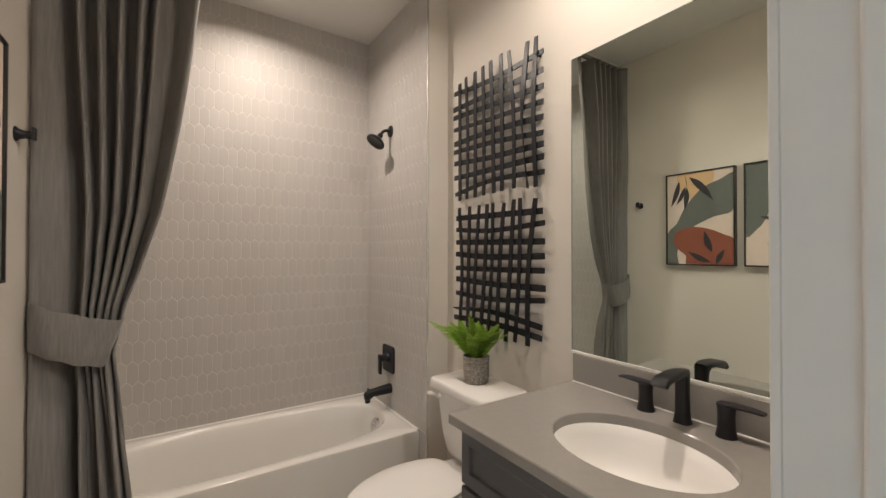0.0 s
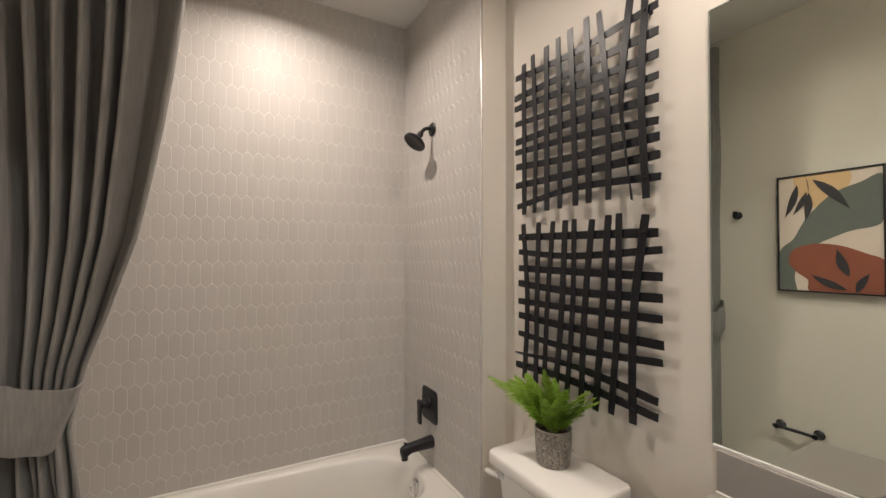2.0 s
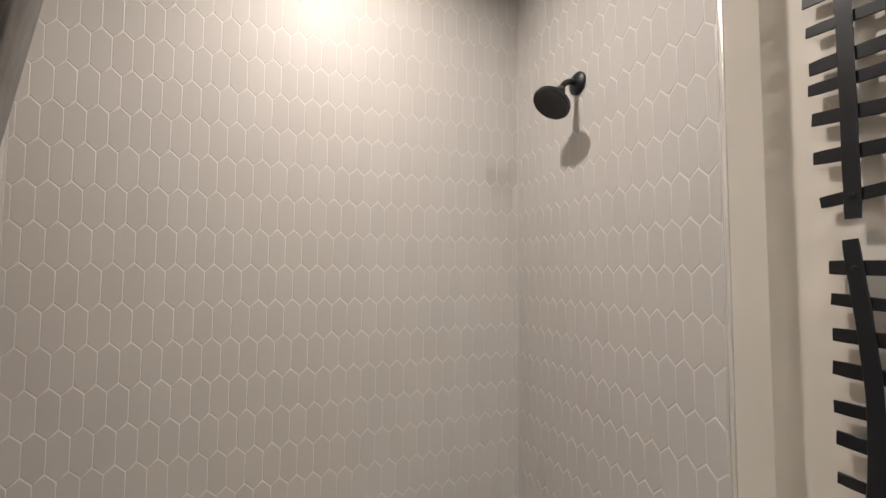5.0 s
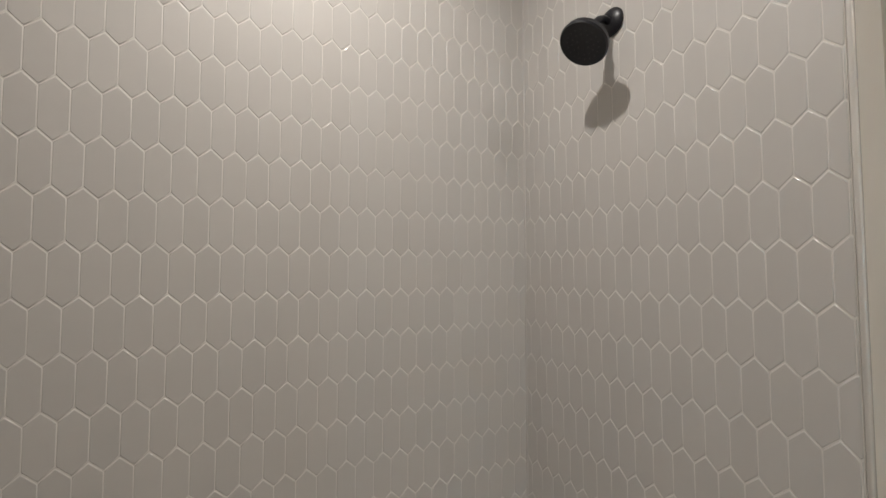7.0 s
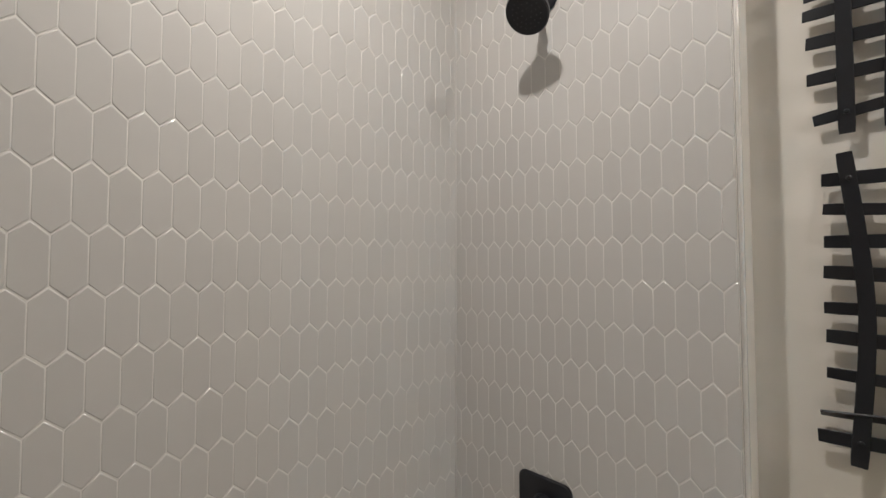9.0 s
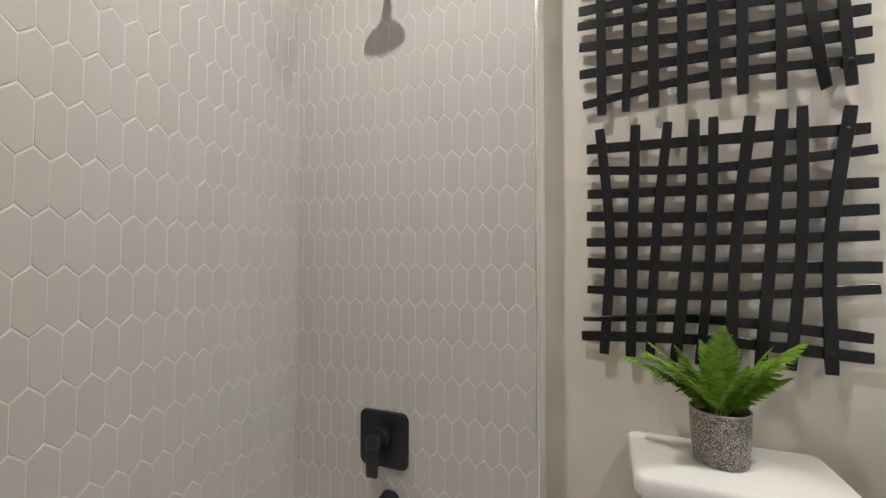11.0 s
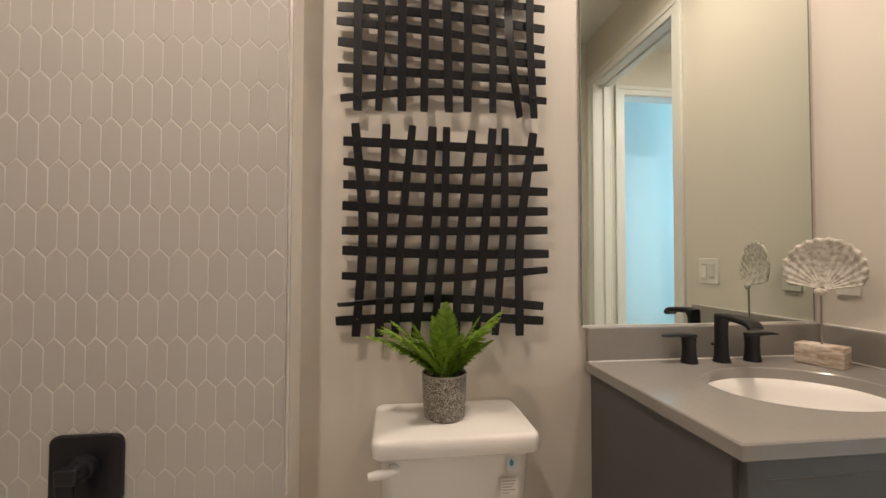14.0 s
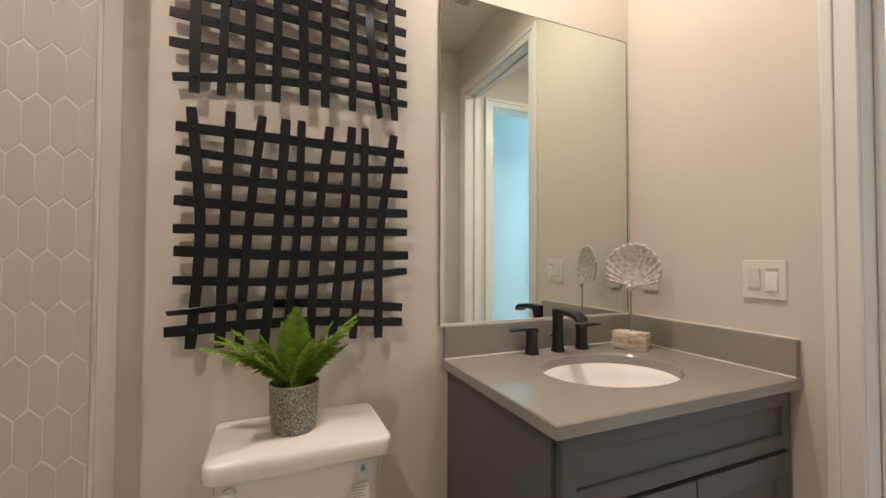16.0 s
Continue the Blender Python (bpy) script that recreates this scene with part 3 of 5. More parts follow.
def shower_curtain():
    """Hangs outside the tub, drawn to the west wall and held by a tie."""
    curtain = thing("shower_curtain", (-0.25, 1.80, 0.02), "grey linen shower curtain gathered to the wall by its tieback", "curtain")
    heights = np.array([0.02, 0.25, 0.49, 0.69, 0.87, 1.00, 1.16, 1.28, 1.40, 1.50, 1.65, 1.825, 2.0, 2.18, 2.315, 2.76])
    rights = np.array([-0.095, -0.11, -0.129, -0.15, -0.167, -0.18, -0.150, -0.112, -0.078, -0.048, -0.020, 0.009, 0.033, 0.053, 0.067, 0.118])
    # a broad flat panel by the wall, five narrow folds, a plain panel at the free edge:
    # (share of the width when spread, share when gathered, depth behind the fold tops)
    knots = [(0.0, 0.0, -0.20), (0.03, 0.06, -0.25), (0.085, 0.20, -0.06), (0.115, 0.33, 0.20), (0.150, 0.42, 0.85), (0.185, 0.48, 1.0)]
    for a, b, wide in ((0.232, 0.56, 0.017), (0.358, 0.655, 0.019), (0.492, 0.74, 0.017), (0.618, 0.825, 0.018), (0.722, 0.900, 0.018)):
        knots += [(a - wide - 0.012, b - 0.030, 0.88), (a - wide, b - 0.021, 0.36), (a - wide * 0.4, b - 0.009, 0.02), (a + wide * 0.4, b + 0.009, 0.0), (a + wide, b + 0.021, 0.34), (a + wide + 0.012, b + 0.030, 0.88)]
    knots[-1:] = [(0.768, 0.930, 0.88), (0.805, 0.945, 0.98)]
    knots += [(0.870, 0.962, 0.74), (0.940, 0.982, 0.42), (0.982, 0.994, 0.24), (1.0, 1.0, 0.44)]
    line = spline(knots, 9)
    # below the tie two of the folds flatten out and the free edge hangs plain
    flat_from_to = ((0.33, 0.39, 0.80), (0.59, 0.65, 0.72), (0.84, 1.0, 0.35))
    low = spline([(a, b, next((q for lo, hi, q in flat_from_to if lo < a <= hi), d)) for a, b, d in knots], 9)
    rows = 110
    grid = []
    for r in range(rows + 1):
        z = 0.02 + 2.74 * r / rows
        xr = float(np.interp(z, heights, rights))
        xl = WEST + 0.012
        tight = math.exp(-((z - 1.06) / 0.16) ** 2)
        gather = min(1.0, max(0.0, (2.3 - z) / 1.24)) ** 1.5 if z > 1.06 else 1 - 0.30 * (1.06 - z) / 1.06
        deep = 0.080 - 0.028 * tight + 0.020 * min(1.0, max(0.0, (z - 1.2) / 0.5))
        below = min(1.0, max(0.0, (1.02 - z) / 0.35))
        row = []
        for (wide, close, depth), (_, _, slack) in zip(line, low):
            depth = depth + (slack - depth) * below
            u = wide + (close - wide) * gather
            sway = noise.noise((7.0 * wide, 0.55 * z, 3.0))
            u = u + 0.012 * sway * (1 - gather) * math.sin(math.pi * u)
            u = u + 0.045 * below * noise.noise((5.0 * wide, 1.1 * z, 5.0)) * math.sin(math.pi * u)
            drop = depth * (1 + (0.22 + 0.75 * below) * noise.noise((9.0 * wide, 0.8 * z, 9.0))) + 0.10 * noise.noise((4.0 * wide, 1.6 * z, 1.0))
            x = xl + (xr - xl) * u
            y = 1.797 + deep * drop + 0.004 * noise.noise((22 * wide, 3.0 * z, 0.3))
            row.append((x, y, z))
        grid.append(row)
    bm = bmesh.new()
    loft(bm, grid, cap=False, closed=False)
    body = part("drape", bm, LINEN, curtain, smooth=180)
    sol = body.modifiers.new("thickness", "SOLIDIFY")
    sol.thickness = 0.003
    # the tie: a broad band round the gathered cloth, lower at its open end
    bm = bmesh.new()
    n, rings = 72, []
    x0, x1 = WEST + 0.006, -0.150
    for h, swell in ((-0.077, -0.002), (-0.074, 0.0), (-0.035, 0.003), (0.0, 0.005), (0.035, 0.003), (0.074, 0.0), (0.077, -0.002)):
        ring = []
        for i in range(n):
            a = 2 * math.pi * i / n
            ca, sa = math.cos(a), math.sin(a)
            e = 2.6
            d = (abs(ca) ** e + abs(sa) ** e) ** (-1 / e)
            u = (d * ca + 1) / 2
            x = x0 + (x1 - x0 - 0.050 * (0.077 - h) / 0.154) * u
            y = 1.800 + (0.066 + swell) * d * sa + 0.004 * noise.noise((9 * u, 14 * h, 2.0)) - 0.016 * u * (1 if sa < 0 else 0)
            z = 1.116 - 0.095 * u + 0.018 * u * u + h + 0.006 * noise.noise((5 * u, 6 * h, sa))
            ring.append((x, y, z))
        rings.append(ring)
    loft(bm, rings, cap=False)
    tie = part("tieback", bm, LINEN, curtain, "broad grey linen tieback", 180)
    sol = tie.modifiers.new("thickness", "SOLIDIFY")
    sol.thickness = 0.005
    # header tape and ceiling track
    bm = bmesh.new()
    box(bm, (WEST + 0.012, 1.825, 2.755), (0.13, 1.845, 2.785), 0.003)
    part("header", bm, LINEN, curtain)
    track = thing("curtain_track", (0.36, 1.80, CEIL), "slim white curtain track on the ceiling", "curtain track")
    part("rail", boxes(((WEST, 1.842, 2.785), (SHOWER_EAST - 0.012, 1.870, CEIL - 0.001)), bevel=0.003), TRIM, track)


def paper_holder():
    """A short bar between two posts on the west wall, across from the vanity."""
    z, ya, yb = 0.535, 1.318, 1.482
    holder = thing("paper_holder", (WEST, (ya + yb) / 2, z), "matt black paper holder bar on two wall posts", "paper holder")
    for y in (ya, yb):
        bm = bmesh.new()
        revolve(bm, [(0.024, 0.0), (0.024, 0.004), (0.017, 0.010), (0.012, 0.022), (0.0115, 0.05), (0.013, 0.062), (0.001, 0.063)], 28, pose(WEST, y, z, 0, 90, 0))
        part("post", bm, BLACK, holder, "", 40)
    bm = bmesh.new()
    tube(bm, [(WEST + 0.052, ya - 0.004, z), (WEST + 0.052, yb + 0.018, z)], 0.0085, 16)
    part("bar", bm, BLACK, holder, "", 60)


# ---- toilet and fern ----


def toilet():
    cy = 1.408
    wc = thing("toilet", (0.95, cy, 0), "white two-piece toilet with its lid closed", "toilet")

    def rr(x0, x1, hw, z, r, front=0.0):
        pts = rounded_rect(x1 - x0, 2 * hw, r, 8)
        return [((x0 + x1) / 2 + a - front * (1 - (b / hw) ** 2) * (1 if a < 0 else 0), cy + b, z) for a, b in pts]

    bm = bmesh.new()
    loft(bm, [rr(1.105, 1.235, 0.128, 0.387, 0.03), rr(1.080, 1.238, 0.150, 0.405, 0.035), rr(1.058, 1.240, 0.167, 0.445, 0.038, 0.004), rr(1.044, 1.240, 0.177, 0.52, 0.036, 0.006), rr(1.034, 1.240, 0.183, 0.62, 0.034, 0.007), rr(1.026, 1.240, 0.188, 0.725, 0.03, 0.008)])
    part("tank", bm, PORCELAIN, wc, smooth=40)
    bm = bmesh.new()
    loft(bm, [rr(1.014, 1.243, 0.196, 0.724, 0.020, 0.020), rr(1.003, 1.244, 0.202, 0.726, 0.022, 0.022), rr(0.999, 1.245, 0.205, 0.731, 0.023, 0.022),
              rr(1.001, 1.245, 0.204, 0.759, 0.022, 0.021), rr(1.0035, 1.244, 0.202, 0.766, 0.021, 0.021), rr(1.010, 1.242, 0.197, 0.770, 0.018, 0.020)])
    part("tank_lid", bm, PORCELAIN, wc, smooth=50)
    bm = bmesh.new()
    revolve(bm, [(0.014, 0.0), (0.014, 0.008), (0.008, 0.012), (0.001, 0.012)], 20, pose(1.024, 1.560, 0.694, 0, -90, 0))
    tube(bm, [(1.012, 1.556, 0.694), (1.006, 1.575, 0.694), (1.003, 1.60, 0.692), (1.003, 1.618, 0.690)], [0.008, 0.010, 0.011, 0.009], 14)
    part("flush_lever", bm, PORCELAIN, wc, "", 50)
    # bowl, seat and lid share one egg-shaped outline
    def egg(length, hw, x_back, z, squash=1.0, n=56, square=0.0):
        ring = []
        for i in range(n):
            a = 2 * math.pi * i / n
            t = (math.cos(a) + 1) / 2
            x = x_back - length * (1 - t)
            side = math.copysign(abs(math.sin(a)) ** (1 - 0.55 * max(0.0, math.cos(a)) * square), math.sin(a))
            w = hw * side * (0.86 + 0.14 * math.cos(a) * squash)
            ring.append((x, cy + w, z))
        return ring

    bm = bmesh.new()
    loft(bm, [egg(0.42, 0.10, 1.20, 0.0), egg(0.42, 0.098, 1.20, 0.03), egg(0.40, 0.085, 1.18, 0.12), egg(0.44, 0.105, 1.14, 0.22), egg(0.53, 0.165, 1.10, 0.33), egg(0.555, 0.185, 1.08, 0.375), egg(0.555, 0.187, 1.08, 0.388)])
    box(bm, (1.02, cy - 0.155, 0.30), (1.235, cy + 0.155, 0.386), 0.02, 3)
    part("bowl", bm, PORCELAIN, wc, smooth=45)
    bm = bmesh.new()
    loft(bm, [egg(0.475, 0.188, 1.005, 0.389, square=1.0), egg(0.480, 0.192, 1.007, 0.394, square=1.0), egg(0.480, 0.192, 1.007, 0.403, square=1.0), egg(0.475, 0.188, 1.005, 0.407, square=1.0)])
    part("seat", bm, PORCELAIN, wc, smooth=50)
    bm = bmesh.new()
    loft(bm, [egg(0.475, 0.187, 1.004, 0.409, square=1.0), egg(0.480, 0.191, 1.006, 0.413, square=1.0), egg(0.478, 0.190, 1.005, 0.423, square=1.0), egg(0.45, 0.172, 0.99, 0.430, square=1.0), egg(0.30, 0.10, 0.92, 0.434, square=1.0)])
    part("seat_lid", bm, PORCELAIN, wc, smooth=50)
    for dy in (-0.075, 0.075):
        bm = bmesh.new()
        box(bm, (0.985, cy + dy - 0.022, 0.388), (1.018, cy + dy + 0.022, 0.418), 0.006, 3)
        part("hinge", bm, PORCELAIN, wc, smooth=45)
    # stickers on the tank's front
    sticker = part("water_sticker", loft(bmesh.new(), [[(1.0185, 1.274 + a, 0.692 + b) for a, b in rounded_rect(0.026, 0.04, 0.012)], [(1.0179, 1.274 + a, 0.692 + b) for a, b in rounded_rect(0.026, 0.04, 0.012)]]), STICKER, wc, "pale oval paper sticker with a teal drop")
    drop = [(0, 0.011), (-0.004, 0.004), (-0.0055, -0.001), (-0.004, -0.006), (0, -0.008), (0.004, -0.006), (0.0055, -0.001), (0.004, 0.004)]
    part("drop_mark", loft(bmesh.new(), [[(1.0176, 1.274 + a, 0.696 + b) for a, b in drop], [(1.0173, 1.274 + a, 0.696 + b) for a, b in drop]]), TEAL, sticker)
    label = part("paper_label", boxes(((1.0200, 1.258, 0.618), (1.0206, 1.300, 0.658))), LABEL, wc, "small white paper label with print")
    bm = bmesh.new()
    for i, w in enumerate((0.034, 0.03, 0.024, 0.032, 0.018)):
        box(bm, (1.0194, 1.297 - w, 0.650 - 0.007 * i), (1.0198, 1.297, 0.6525 - 0.007 * i))
    part("print_lines", bm, INK, label)
    return wc


def fern():
    cx, cy, z0 = 1.135, 1.425, 0.7705
    plant = thing("potted_fern", (cx, cy, z0), "green fern in a hammered grey pot on the tank", "potted plant")
    bm = bmesh.new()
    revolve(bm, [(0.001, 0.0), (0.050, 0.0), (0.054, 0.004), (0.0585, 0.06), (0.060, 0.112), (0.0585, 0.116), (0.056, 0.114), (0.053, 0.095), (0.001, 0.095)], 48, pose(cx, cy, z0))
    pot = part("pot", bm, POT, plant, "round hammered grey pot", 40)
    bm = bmesh.new()
    revolve(bm, [(0.0560, 0.1138), (0.0606, 0.1140), (0.0612, 0.1160), (0.0602, 0.1188), (0.0572, 0.1188), (0.0556, 0.1160)], 48, pose(cx, cy, z0))
    bm.faces.ensure_lookup_table()
    bmesh.ops.delete(bm, geom=[f for f in bm.faces if len(f.verts) > 4], context="FACES_ONLY")
    part("pot_rim", bm, POT_RIM, pot, "plain smooth rim", 40)
    bm = bmesh.new()
    revolve(bm, [(0.053, 0.092), (0.052, 0.099), (0.03, 0.103), (0.001, 0.104)], 32, pose(cx, cy, z0))
    part("soil", bm, SOIL, pot)
    rng = random.Random(11)
    # (bearing from the wall's line in degrees, length, how upright)
    fronds = [(130, 0.232, 0.32), (93, 0.205, 0.24), (103, 0.190, 0.40), (120, 0.180, 0.40), (84, 0.180, 0.50), (110, 0.155, 0.68), (97, 0.165, 0.30), (182, 0.182, 0.97), (40, 0.145, 0.90), (150, 0.140, 0.86),
              (267, 0.205, 0.52), (281, 0.190, 0.46), (254, 0.165, 0.70), (294, 0.165, 0.40), (240, 0.150, 0.58), (262, 0.140, 0.36), (208, 0.130, 0.70), (330, 0.130, 0.86), (132, 0.150, 0.56)]
    for bearing, length, upright in fronds:
        az = radians(bearing + rng.uniform(-6, 6))
        length *= 1.16
        out = Vector((math.cos(az), math.sin(az), 0))
        base = Vector((cx, cy, z0 + 0.098)) + out * 0.010
        pts = []
        n = 36
        a0 = radians(31 + 55 * upright)
        p = base.copy()
        for i in range(n + 1):
            t = i / n
            a = a0 - (0.85 - 0.75 * upright) * t * t
            pts.append(p.copy())
            p = p + (out * math.cos(a) + Vector((0, 0, math.sin(a)))) * length / n
        bm = bmesh.new()
        tube(bm, pts, [0.0017 * (1 - 0.75 * i / n) for i in range(n + 1)], 6)
        for i in range(5, n + 1):
            t = i / n
            d = (pts[min(i + 1, n)] - pts[i - 1]).normalized()
            side = Vector((-out.y, out.x, 0))
            up = side.cross(d).normalized()
            if up.z < 0 and upright < 0.9:
                up = -up
            span = 0.039 * (math.sin(math.pi * (0.14 + 0.84 * t)) ** 0.8) * rng.uniform(0.88, 1.08) * length / 0.18
            for s in (-1, 1):
                way = (s * side * 0.90 + d * 0.48 + up * rng.uniform(-0.12, 0.16)).normalized()
                cross = way.cross(up).normalized()
                wide = 0.0037 * rng.uniform(0.85, 1.1)
                prof = [(0.0, 0.55), (0.15, 0.95), (0.28, 0.78), (0.42, 1.0), (0.56, 0.68), (0.68, 0.80), (0.80, 0.45), (0.9, 0.42)]
                left, right, mid = [], [], []
                for u, w in prof:
                    sag = up * (-0.22 * span * u * u)
                    c = pts[i] + way * span * u + sag
                    mid.append(bm.verts.new(c - up * 0.0009))
                    left.append(bm.verts.new(c + cross * wide * w))
                    right.append(bm.verts.new(c - cross * wide * w))
                tip = bm.verts.new(pts[i] + way * span - up * 0.22 * span)
                for j in range(len(prof) - 1):
                    bm.faces.new((left[j], left[j + 1], mid[j + 1], mid[j]))
                    bm.faces.new((mid[j], mid[j + 1], right[j + 1], right[j]))
                bm.faces.new((left[-1], tip, mid[-1]))
                bm.faces.new((mid[-1], tip, right[-1]))
        part("frond", bm, LEAF, plant, smooth=60)
    return plant


# ---- woven strip wall art ----


def strip(p0, p1, p2, width, x, taper=(1.0, 1.0)):
    """A bent flat iron strip through three (y, z) places, at x off the wall; taper: how wide it shows at its two ends, where it twists."""
    pts = spline([(0, *p0), (0, *p1), (0, *p2)], 9)
    thick = 0.0045
    rings = []
    for i, p in enumerate(pts):
        d = pts[min(i + 1, len(pts) - 1)] - pts[max(i - 1, 0)]
        d.normalize()
        t = i / (len(pts) - 1)
        w = width / 2 * (1 + 0.05 * noise.noise((p.y * 18, p.z * 18, width * 90)))
        twist = math.acos(min(1.0, taper[0] + (1 - taper[0]) * min(1, t / 0.6))) + math.acos(min(1.0, taper[1] + (1 - taper[1]) * min(1, (1 - t) / 0.6)))
        side = Vector((math.sin(twist), -d.z * math.cos(twist), d.y * math.cos(twist)))
        out = Vector((math.cos(twist), d.z * math.sin(twist), -d.y * math.sin(twist)))
        if i in (0, len(pts) - 1):
            w *= 0.93
        c = Vector((x + 0.0005 * math.cos(math.pi * i / 2.0), p.y, p.z))
        e = 0.0012
        rings.append([c + side * q + out * r for q, r in ((w - e, -thick / 2), (w, -thick / 2 + e), (w, thick / 2 - e), (w - e, thick / 2), (-w + e, thick / 2), (-w, thick / 2 - e), (-w, -thick / 2 + e), (-w + e, -thick / 2))])
    return loft(bmesh.new(), rings)


def wall_art(z_mid, across, upright, widths, pins, twisted):
    """Uprights laid over cross strips on four standoffs; twisted: (kind, which, taper) of the strips that turn edge-on at an end."""
    art = thing("wall_art", (1.22, 1.41, z_mid), "black iron strips laid into an uneven lattice on the wall", "wall art", "iron strip wall panels")
    tapers = {(kind, k): taper for kind, k, taper in twisted}
    for i, (z0, z1, z2, y0, y2) in enumerate(across):
        part("cross_strip", strip((y0, z0), (1.425, z1), (y2, z2), widths[i % len(widths)], 1.2248, tapers.get(("cross", i), (1.0, 1.0))), ART, art, smooth=40)
    for i, (y0, y1, y2, z0, z2) in enumerate(upright):
        part("upright_strip", strip((y0, z0), (y1, (z0 + z2) / 2), (y2, z2), widths[(i + 2) % len(widths)] * 0.95, 1.2192, tapers.get(("upright", i), (1.0, 1.0))), ART, art, smooth=40)
    for y, z in pins:
        bm = bmesh.new()
        revolve(bm, [(0.006, 0.0), (0.006, 0.0285)], 12, pose(EAST, y, z, 0, -90, 0))
        part("standoff", bm, ART, art)
        bm = bmesh.new()
        revolve(bm, [(0.005, 0.0), (0.005, 0.0015), (0.003, 0.003), (0.001, 0.003)], 12, pose(1.2165, y, z, 0, -90, 0))
        part("screw_head", bm, ART, art)
    return art

# ---- vanity ----
TOP_Z = 0.878


def vanity():
    x0, x1, y0, y1 = 0.700, EAST - 0.002, SOUTH + 0.002, 0.952
    unit = thing("vanity_cabinet", ((x0 + x1) / 2, (y0 + y1) / 2, 0), "dark grey painted shaker vanity cabinet with two doors", "vanity")
    for name, lo, hi in (("side_panel", (x0 + 0.02, y1 - 0.018, 0.0), (x1, y1, TOP_Z - 0.032)), ("side_panel", (x0 + 0.02, y0, 0.0), (x1, y0 + 0.018, TOP_Z - 0.032)),
                         ("back_panel", (x1 - 0.012, y0 + 0.018, 0.09), (x1, y1 - 0.018, TOP_Z - 0.032)), ("bottom_panel", (x0 + 0.0205, y0 + 0.018, 0.092), (x1 - 0.012, y1 - 0.018, 0.108)),
                         ("top_rail", (x0 + 0.0205, y0 + 0.018, 0.655), (x0 + 0.04, y1 - 0.018, TOP_Z - 0.032)), ("stile", (x0 + 0.0205, y0 + 0.018, 0.108), (x0 + 0.04, y0 + 0.05, 0.655)),
                         ("stile", (x0 + 0.0205, y1 - 0.05, 0.108), (x0 + 0.04, y1 - 0.018, 0.655)), ("toe_kick", (x0 + 0.07, y0 + 0.018, 0), (x0 + 0.085, y1 - 0.018, 0.092))):
        bm = bmesh.new()
        box(bm, lo, hi, 0.001, 1)
        part(name, bm, CABINET, unit)

    def panel(name, ya, yb, za, zb, rail):
        """A shaker front: a frame round a sunk panel with a sloped inner edge."""
        bm = bmesh.new()
        f = x0
        def ring(dy, x):
            return [(x, ya + dy, za + dy), (x, yb - dy, za + dy), (x, yb - dy, zb - dy), (x, ya + dy, zb - dy)]
        loft(bm, [ring(0, f + 0.0195), ring(0, f + 0.0015), ring(0.0015, f), ring(rail, f), ring(rail + 0.003, f + 0.003), ring(rail + 0.005, f + 0.009), ring(rail + 0.012, f + 0.010)])
        return part(name, bm, CABINET, unit)

    panel("drawer_front", y0 + 0.010, y1 - 0.012, 0.684, TOP_Z - 0.040, 0.036)
    mid = (y0 + y1) / 2 - 0.01
    panel("door", y0 + 0.010, mid - 0.002, 0.105, 0.672, 0.058)
    panel("door", mid + 0.002, y1 - 0.012, 0.105, 0.672, 0.058)

    # worktop with an oval hole
    top = thing("worktop", ((x0 + x1) / 2, (y0 + y1) / 2, TOP_Z - 0.03), "grey quartz vanity top with back and side splash", "worktop")
    tx0, tx1, ty0, ty1 = 0.676, EAST - 0.0015, SOUTH + 0.0015, 0.972
    sx, sy, ax, ay = 0.952, 0.557, 0.171, 0.215
    corners = [math.atan2(b - sy, a - sx) % (2 * math.pi) for a in (tx0, tx1) for b in (ty0, ty1)]
    angles = sorted({*(2 * math.pi * k / 80 for k in range(80)), *corners})

    def rect(inset, z):
        ring = []
        for a in angles:
            c, s = math.cos(a), math.sin(a)
            d = min(((tx1 - inset - sx) / c if c > 1e-6 else (tx0 + inset - sx) / c if c < -1e-6 else 1e9), ((ty1 - inset - sy) / s if s > 1e-6 else (ty0 + inset - sy) / s if s < -1e-6 else 1e9))
            ring.append((sx + d * c, sy + d * s, z))
        return ring

    def oval(k, z, bearings=angles):
        ring = []
        for a in bearings:
            c, s = math.cos(a), math.sin(a)
            d = ((c / (ax + k)) ** 2 + (s / (ay + k)) ** 2) ** -0.5
            ring.append((sx + d * c, sy + d * s, z))
        return ring

    bm = bmesh.new()
    loft(bm, [oval(0.0, TOP_Z - 0.031), rect(0.002, TOP_Z - 0.031), rect(0, TOP_Z - 0.029), rect(0, TOP_Z - 0.003), rect(0.003, TOP_Z), oval(0.003, TOP_Z), oval(0.0, TOP_Z - 0.003), oval(0.0, TOP_Z - 0.031)], cap=False)
    part("slab", bm, QUARTZ, top, smooth=30)
    part("backsplash", boxes(((EAST - 0.021, ty0, TOP_Z + 0.0015), (EAST - 0.0015, ty1 - 0.004, TOP_Z + 0.102)), bevel=0.0015), QUARTZ, top)
    part("side_splash", boxes(((tx0 + 0.004, ty0, TOP_Z + 0.0015), (EAST - 0.022, ty0 + 0.02, TOP_Z + 0.102)), bevel=0.0015), QUARTZ, top)
    bm = bmesh.new()
    tube(bm, [(EAST - 0.0215, ty0 + 0.02, TOP_Z + 0.001), (EAST - 0.0215, ty1 - 0.004, TOP_Z + 0.001)], 0.0026, 8)
    tube(bm, [(tx0 + 0.004, ty0 + 0.0205, TOP_Z + 0.001), (EAST - 0.022, ty0 + 0.0205, TOP_Z + 0.001)], 0.0026, 8)
